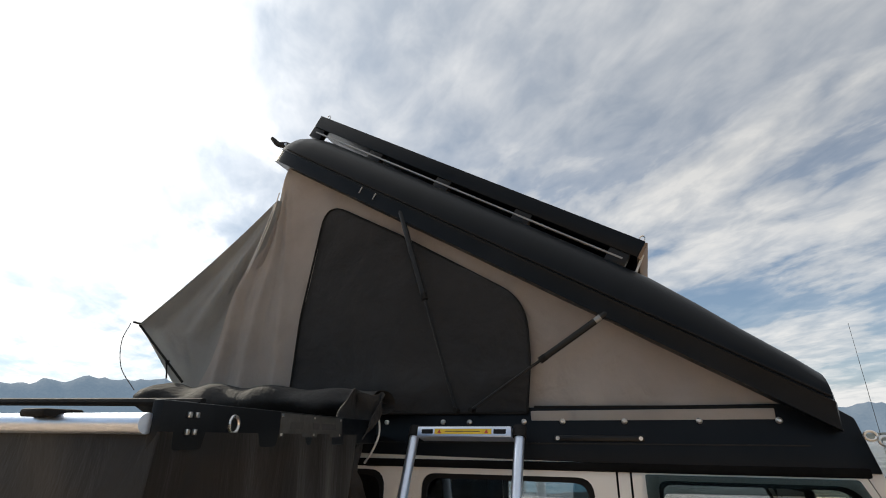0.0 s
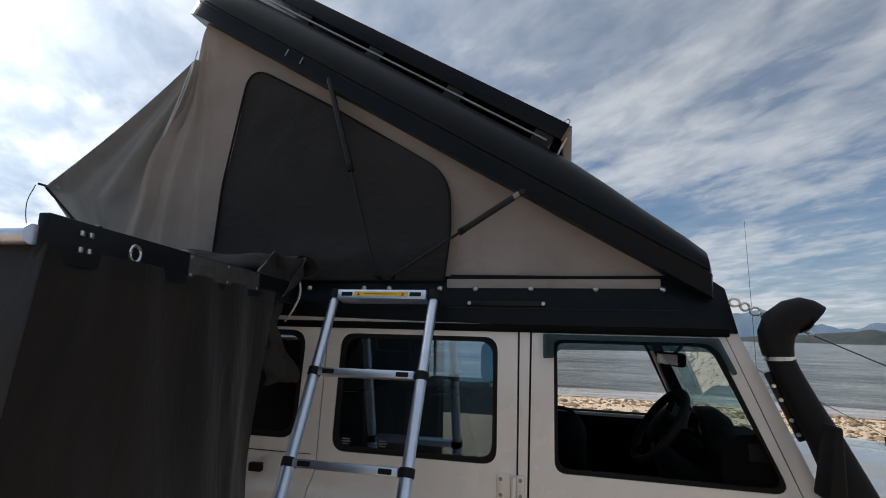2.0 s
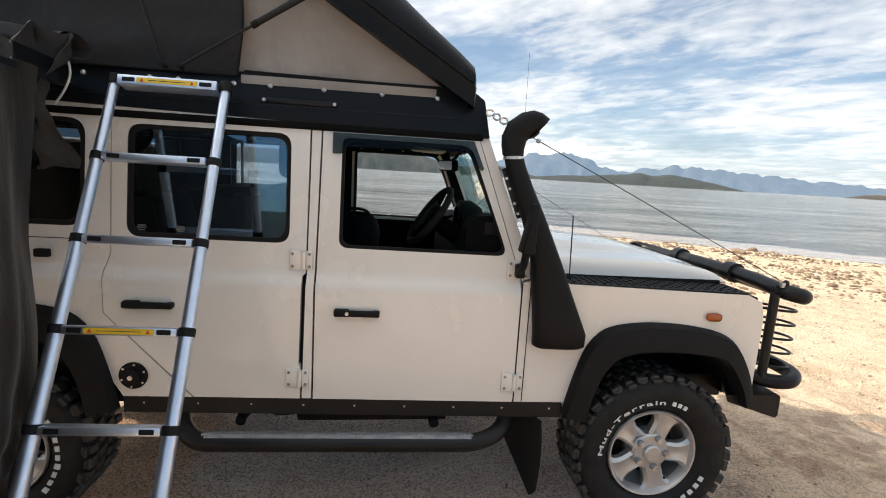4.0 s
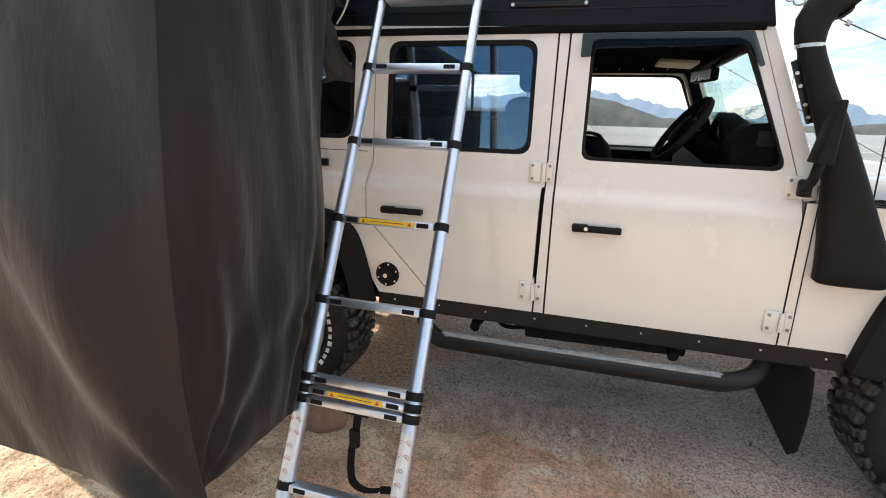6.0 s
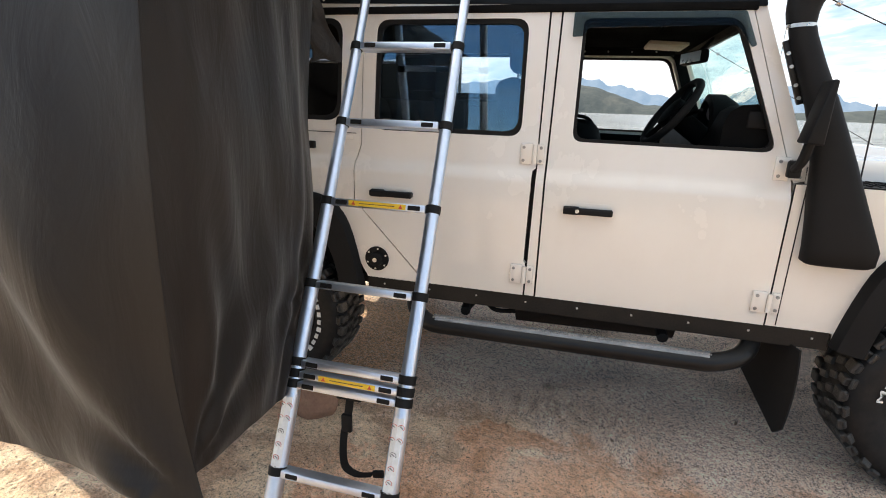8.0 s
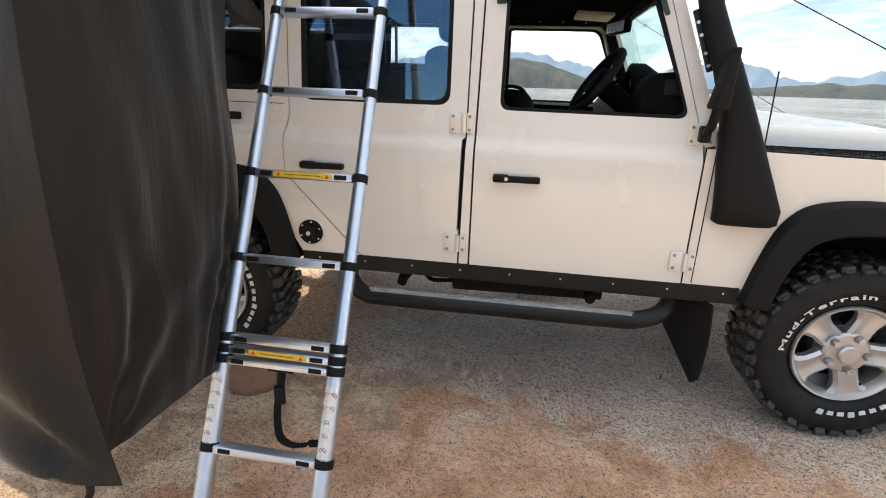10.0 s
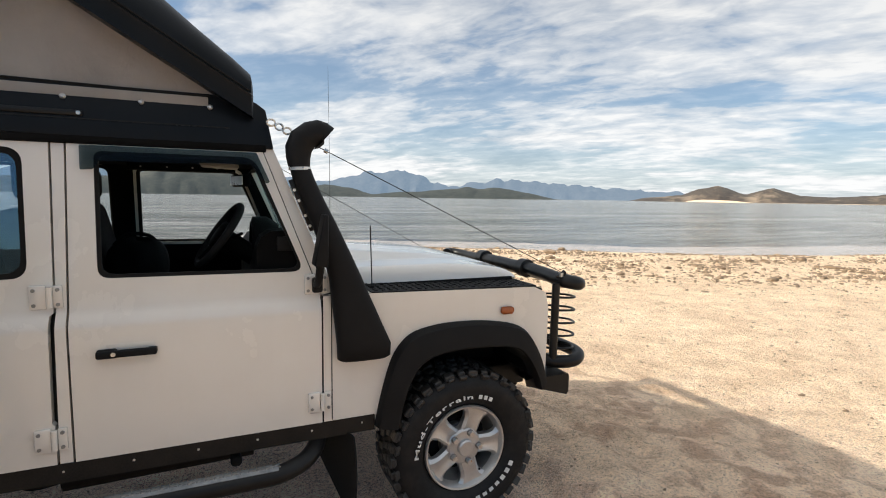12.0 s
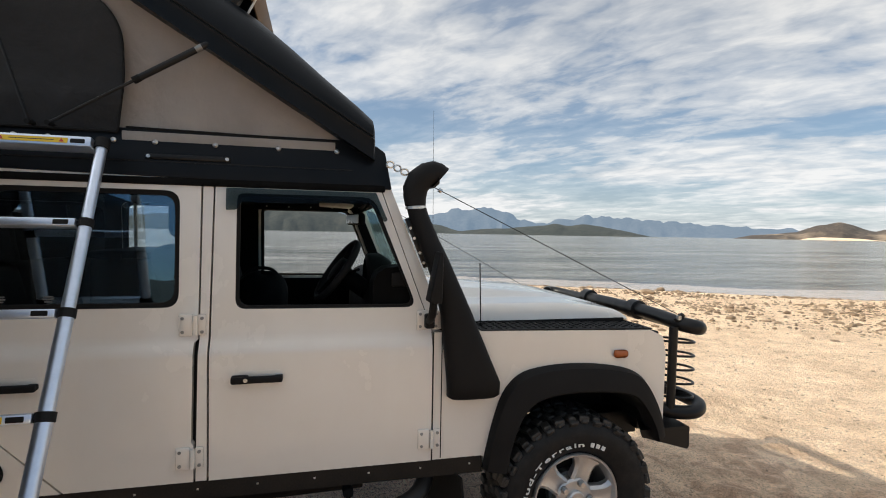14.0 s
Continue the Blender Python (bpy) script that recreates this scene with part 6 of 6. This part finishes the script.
# top rung, broader, with its label
rung(1.890, 0.034, 0.018, 0.105)
for side in (-1, 1):
    # pictogram strips on the lowest stiles
    a, b = ladder_point(0.468, side), ladder_point(0.262, side)
    off = Vector((0, -0.0305, 0.0))
    strip = part("pictogram_strip", loft([[p + Vector((-0.017, -0.0265, 0)), p + Vector((0, -0.0325, 0)), p + Vector((0.017, -0.0265, 0))] for p in (a, b)], closed=False), WHITE, ladder, "white sticker strip of safety pictograms")
    for k in range(5):
        c = a.lerp(b, 0.12 + 0.18 * k)
        for dx in ((-0.0125, 0.0125) if k in (0, 1) else (0.0,)):
            ringp = [c + Vector((dx + 0.0100 * math.cos(t), -0.0335 + 0.004 * abs(dx) / 0.0125, 0.0100 * math.sin(t))) for t in [j * math.pi / 6 for j in range(13)]]
            part("pictogram", tube(ringp, 0.0009, 5), REDP if k in (0, 1, 3, 4) else DARKP, strip)
            part("pictogram_bar", box((-0.006, -0.0006, -0.0010), (0.006, 0.0006, 0.0010), 0, 1, Matrix.Translation(c + Vector((dx, -0.0335 + 0.004 * abs(dx) / 0.0125, 0))) @ Matrix.Rotation(radians(40), 4, "Y")), DARKP, strip)

    got, wide = letters("EN 131", 0.0085)
    bm = bmesh.new()
    for x, me in got:
        b2 = bmesh.new()
        b2.from_mesh(me)
        bpy.data.meshes.remove(me)
        for v in b2.verts:
            v.co = b + Vector((x + v.co.x - wide / 2, -0.0328 - 0.1 * v.co.z, v.co.y + 0.004))
        join(bm, b2)
    part("standard_number", bm, DARKP, strip, fix=False)

# strap hanging from the folded rungs
strap = thing("webbing_strap", (-2.08, -0.60, 0.21), "black webbing strap with a plastic buckle hanging off the ladder", "strap")
sx, sy = -2.065, -0.70
pts = smooth_path([(sx, sy, 0.47), (sx - 0.004, sy - 0.01, 0.41), (sx - 0.018, sy - 0.012, 0.34), (sx - 0.024, sy - 0.01, 0.25), (sx - 0.012, sy - 0.012, 0.205), (sx + 0.03, sy - 0.012, 0.188), (sx + 0.085, sy - 0.01, 0.20)], 5)
rings = []
for k, p in enumerate(pts):
    tw = 0.25 + 0.9 * k / len(pts)
    d = Vector((0.014 * math.cos(tw), 0.010 * math.sin(tw), 0.006 * math.sin(tw * 2)))
    rings.append([p - d, p + d])
part("webbing", thicken(loft(rings, closed=False), 0.0025), MATT, strap)
part("buckle", box((-0.018, -0.008, -0.032), (0.018, 0.008, 0.032), 0.004, 2, Matrix.Translation((sx - 0.006, sy - 0.014, 0.385))), PLASTIC, strap)
part("strap_yoke", box((-0.045, -0.010, -0.012), (0.045, 0.010, 0.008), 0.004, 2, Matrix.Translation((sx, sy - 0.004, 0.482))), PLASTIC, strap)
part("buckle_end", box((-0.020, -0.007, -0.012), (0.020, 0.007, 0.012), 0.003, 2, Matrix.Translation((sx + 0.105, sy - 0.01, 0.206)) @ Matrix.Rotation(radians(-12), 4, "Y")), PLASTIC, strap)

# ---- awning at the side ----
awning = thing("side_awning", (-2.9, -0.7, 0.0), "black fabric side awning with a hanging wall and an aluminium pole", "awning")
PA, PB = Vector((-2.405, -0.075, 0)), Vector((-2.186, -1.230, 0))
ALONG = (PB - PA).normalized()
OUT = Vector((-ALONG.y, ALONG.x, 0))
if OUT.x < 0:
    OUT = -OUT


def wall_x(y):
    return PA.x + (PB.x - PA.x) * (y - PA.y) / (PB.y - PA.y)


def board(y0, y1, z0, z1, out, th, bevel=0.003):
    """A board that stands along the awning's end arm."""
    a, b = Vector((wall_x(y0), y0, 0)), Vector((wall_x(y1), y1, 0))
    L = (b - a).length
    m = Matrix.Translation(a + OUT * out) @ Matrix((( ALONG.x, OUT.x, 0, 0), (ALONG.y, OUT.y, 0, 0), (0, 0, 1, 0), (0, 0, 0, 1)))
    return box((0, 0, z0 - 0.016), (L, th, z1 - 0.016), bevel, 2, m)


arm = part("end_arm", board(-0.10, -1.235, 1.872, 1.950, -0.02, 0.02), SHELL, awning, "black end arm with a riveted plate")
part("rating_plate", board(-0.45, -0.84, 1.893, 1.947, 0.0, 0.002, 0.0005), PLATE, arm, "worn metal plate with unreadable markings")
for k, y in enumerate((-0.46, -0.65, -0.83)):
    for z in (1.899, 1.941):
        part("rivet", board(y, y - 0.008, z - 0.003, z + 0.003, 0.002, 0.002, 0.001), STEEL, arm)
for y0, y1 in ((-0.50, -0.60), (-0.62, -0.66), (-0.72, -0.79)):
    part("plate_marking", board(y0, y1, 1.912, 1.928, 0.002, 0.0006, 0), DARKP, arm)
for y in (-1.145, -1.165):
    for z in (1.901, 1.929):
        part("arm_bolt", board(y, y - 0.010, z - 0.005, z + 0.005, 0.0, 0.006, 0.002), STEEL, arm)
spot = Vector((wall_x(-1.03), -1.03, 1.900)) + OUT * 0.001
ring_ = [spot + ALONG * 0.016 * math.cos(t) + Vector((0, 0, 0.016 * math.sin(t))) for t in [k * math.pi / 8 for k in range(17)]]
part("arm_lock", tube(ring_, 0.0035, 6, caps=False), STEEL, arm, "small round catch")
part("awning_pole", tube([(-2.20, -1.245, 1.897), (-3.2, -1.26, 1.903), (-4.6, -1.28, 1.908)], 0.0165, 16), TUBE, awning, "aluminium awning pole")
part("spreader_bar", tube([(-2.26, -1.08, 1.940), (-3.2, -1.12, 1.955), (-4.6, -1.15, 1.96)], 0.008, 8), MATT, awning)
for x in (-2.42, -3.10, -3.8):
    part("pole_strap", box((x - 0.03, -1.285, 1.908), (x + 0.03, -1.215, 1.921), 0.004, 2, Matrix()), MATT, awning)


def corner_y(v):
    """The outer corner of the hanging walls."""
    return -1.235 - 0.06 * math.sin(math.pi * min(1, v * 0.8)) - 0.01 * v


def gather(a, b, n, reach):
    """Pleats that run together in a corner; a and b are the metres from it."""
    r = math.hypot(a, b)
    return math.sin(n * math.atan2(b, a + 1e-6)) * min(1.0, r / 0.12) * math.exp(-r / reach)


def wall_front(u, v):
    """The hanging wall from the vehicle (u = 0) to the outer corner (u = 1)."""
    edge = [(1.93, -0.30), (1.66, -0.345), (1.35, -0.40), (1.10, -0.405), (0.85, -0.43), (0.61, -0.60), (0.46, -0.715)]
    z0 = 1.885 - 1.425 * v
    y0 = float(np.interp(-z0, [-e[0] for e in edge], [e[1] for e in edge]))
    y1 = corner_y(v)
    y = y0 + (y1 - y0) * u
    z = 1.885 - (1.425 - 0.135 * u) * v
    fold = 0.032 * noise.noise((u * 1.9 + v, v * 1.3, 2)) + 0.016 * noise.noise((u * 6 + 2 * v, v * 1.6, 5))
    fold += 0.016 * gather((1 - u) * 0.8, (1 - v) * 1.4, 11.0, 0.7) + 0.013 * gather(u * 0.8, abs(0.80 - v) * 1.4, 6.0, 0.32)
    fold += 0.012 * math.exp(-(((u - 0.86) / 0.05) ** 2)) * (0.4 + 0.6 * v)
    fold += 0.014 * noise.noise((u * 6.5 + 0.8 * v, v * 0.45, 9.5)) * max(0.0, (u - 0.35) / 0.65) * (0.35 + 0.65 * v)
    fold += 0.020 * noise.noise((u * 14.0 - 1.6 * v, v * 0.8, 2.5)) * math.exp(-((u - 0.12) / 0.16) ** 2) * v
    fold *= min(1.0, (1 - u) * 9) * (1 - 0.75 * max(0.0, (v - 0.8) / 0.2) ** 2)
    return Vector((wall_x(y), y, z)) + OUT * fold


part("hanging_wall", thicken(sheet(90, 70, wall_front), 0.003), AWNING, awning, "black fabric wall hanging in loose folds", angle=60)


def wall_side(u, v):
    """The wall that hangs under the pole, away along the vehicle, its corner pulled into a tip."""
    y0 = corner_y(v)
    tip = max(0.0, (v - 0.72) / 0.28) ** 2
    x = wall_x(y0) + 0.09 * tip * max(0.0, 1 - u * 9) - 2.45 * u
    low = 0.582 - 0.008 * min(1.0, u * 12) - 0.030 * min(1.0, u * 4) + 0.004 * math.sin(u * 17)
    z = 1.885 - (1.885 - low) * v
    fold = 0.080 * noise.noise((x * 1.8 + z * 1.0, z * 0.6, 3)) + 0.045 * noise.noise((x * 3.6 + z * 2.2, z * 0.9, 8)) + 0.006 * noise.noise((x * 9 + z * 7, z * 2.5, 5))
    fold = fold * (0.35 + 0.65 * v) * min(1.0, u * 10)
    fold += 0.022 * gather(u * 2.45, (1 - v) * 1.35, 7.0, 0.5) * min(1.0, u * 30) + 0.06 * tip * max(0.0, 1 - u * 5) + 0.035 * math.sin(math.pi * min(1, u * 4.5)) * v * v
    fold += 0.022 * noise.noise((u * 11.0 + 0.6 * v, v * 0.5, 4.5)) * math.exp(-u * 1.5) * min(1.0, u * 20) * (0.35 + 0.65 * v)
    return (x, y0 - fold, z)


part("hanging_wall", thicken(sheet(150, 60, wall_side), 0.003), AWNING, awning, "black fabric wall hanging in loose folds", angle=60)
part("wall_toggle", tube(smooth_path([(-2.19, -1.30, 0.60), (-2.20, -1.31, 0.55), (-2.215, -1.30, 0.50), (-2.23, -1.31, 0.47)], 4), 0.008, 8), PLASTIC, awning, "dark corner toggle on a cord")


def sun_block_wall(u, v):
    """Unseen wall behind the vehicle's tail, added to keep the sun off the sand."""
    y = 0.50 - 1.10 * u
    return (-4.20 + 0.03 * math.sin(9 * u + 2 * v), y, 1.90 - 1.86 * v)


# This third wall is out of view and only blocks sunlight.
part("hanging_wall", thicken(sheet(20, 30, sun_block_wall), 0.003), AWNING, awning, angle=60)


def added_shade_roof(u, v):
    """Unseen cloth roof beside the vehicle, added to shade the front wall and sand."""
    y = 0.055 - 0.82 * v
    return (wall_x(y) - 0.04 - 2.3 * u, y, 1.890 + 0.004 * v - 0.012 * math.sin(math.pi * v) * math.sin(math.pi * u))


# Out of view; added only for the shade it casts.
part("added_shade_roof", thicken(sheet(20, 16, added_shade_roof), 0.003), AWNING, awning, angle=60)

# the awning's cover bag, flopped along the roof edge
def bag(u, v):
    a = 2 * math.pi * v
    x = -3.62 + 1.22 * u
    r = 0.075 + 0.014 * noise.noise((x * 4, math.cos(a) * 1.5, math.sin(a) * 1.5)) + 0.01 * math.sin(x * 21)
    flat_ = 0.62 + 0.25 * (1 - u)
    return (x, -0.045 + 1.35 * r * math.cos(a), 2.005 + 0.03 * (1 - u) + flat_ * r * math.sin(a) + 0.01 * noise.noise((x * 5, 0, 2)))


bm = sheet(70, 24, bag)
cover_bag = thing("awning_cover", (-3.0, -0.05, 1.96), "grey vinyl awning cover bag, unzipped and crumpled", "cover bag")
part("cover_roll", bm, BAGM, cover_bag, angle=70)


def drape(u, v):
    """Crumpled loose end of the cover, hanging by the arm."""
    x = -2.47 + 0.10 * u + 0.03 * noise.noise((u * 3, v * 4, 0))
    z = 2.03 - 0.46 * v + 0.02 * noise.noise((u * 5, v * 2, 4))
    y = -0.16 - 0.06 * math.sin(u * 5 + v * 6) - 0.07 * math.sin(math.pi * v) + 0.05 * noise.noise((u * 4, v * 5, 9))
    return (x, y, z)


part("cover_end", thicken(sheet(26, 34, drape), 0.004), BAGM, cover_bag, "crumpled hanging end of the cover", angle=70)
part("cover_cord", tube(smooth_path([(-2.40, -0.10, 1.98), (-2.375, -0.12, 1.90), (-2.39, -0.13, 1.84), (-2.43, -0.12, 1.79)], 4), 0.004, 6), PALE, cover_bag)

# ---- stones and litter on the beach ----
def stone(c, r, seed, mat, name="beach_stone", label="rough brown beach stone half sunk in sand"):
    bm = bmesh.new()
    bmesh.ops.create_icosphere(bm, subdivisions=3, radius=1.0)
    for v in bm.verts:
        k = 1 + 0.30 * noise.noise(v.co * 1.1 + Vector((seed, 0, 0))) + 0.10 * noise.noise(v.co * 3 + Vector((seed, 3, 0)))
        v.co = Vector(c) + Vector((v.co.x * r[0], v.co.y * r[1], v.co.z * r[2])) * k
    return tagged(part(name, bm, mat, angle=50), label, "stone")


stone((-2.50, -0.20, 0.085), (0.125, 0.10, 0.085), 2.0, REDSTONE, "chock_stone", "rounded reddish stone chocked by the rear wheel")
stone((9.2, 11.6, ground_height(9.2, 11.6) + 0.02), (0.16, 0.12, 0.10), 5.0, STONE)
stone((6.9, 9.0, ground_height(6.9, 9.0) + 0.02), (0.14, 0.10, 0.08), 7.0, STONE)


def rubble(name, count, spots, size, mat, label, seed):
    """Many small stones as one thing."""
    rnd = random.Random(seed)
    tv, tf = [], []
    base = bmesh.new()
    bmesh.ops.create_icosphere(base, subdivisions=1, radius=1.0)
    shape = [v.co.copy() for v in base.verts]
    tris = [[v.index for v in f.verts] for f in base.faces]
    base.free()
    for _ in range(count):
        x, y = spots(rnd)
        s = size * rnd.lognormvariate(0, 0.5)
        rz, sx_, sy_, sz_ = rnd.random() * 6.3, s * rnd.uniform(0.8, 2.0), s * rnd.uniform(0.6, 1.1), s * rnd.uniform(0.4, 0.9)
        z = ground_height(x, y)
        n0 = len(tv)
        for q in shape:
            j = rnd.uniform(0.75, 1.2)
            px, py = q.x * sx_ * j, q.y * sy_ * j
            tv.append((x + px * math.cos(rz) - py * math.sin(rz), y + px * math.sin(rz) + py * math.cos(rz), z + q.z * sz_ * j + 0.2 * sz_))
        tf += [[n0 + i for i in t] for t in tris]
    me = bpy.data.meshes.new(name)
    me.from_pydata(tv, [], tf)
    finish(me, 50)
    me.materials.append(mat)
    return tagged(new(name, me), label, "stones", kind="stuff")


def belt(rnd):
    """The rubble belt along the shore."""
    x = rnd.uniform(-25, 45)
    t = rnd.betavariate(1.7, 1.6)
    return x, shoreline(x) - 9.5 + 9.2 * t + rnd.gauss(0, 0.5)


def belt_clumps(rnd):
    while True:
        x, y = belt(rnd)
        if noise.noise((x * 0.45, y * 0.8, 3)) > -0.12 + 0.2 * rnd.random():
            return x, y


def near_spots(rnd):
    return rnd.uniform(-3.5, 7), rnd.uniform(-1.6, 6)


rubble("shore_rubble", 17000, belt_clumps, 0.025, STONE, "belt of broken brown stones and dry litter above the waterline", 3)
rubble("shore_gravel", 12000, belt, 0.016, STONE, "fine gravel strewn over the beach", 4)
def sunny_spots(rnd):
    return rnd.uniform(2.5, 13.0), rnd.uniform(-1.5, 9.0)


rubble("scattered_pebbles", 9000, sunny_spots, 0.0055, STONE, "small pebbles and litter strewn over open sand", 6)
rubble("loose_grit", 6000, near_spots, 0.0027, STONE, "loose grit and small pebbles on the sand", 5)
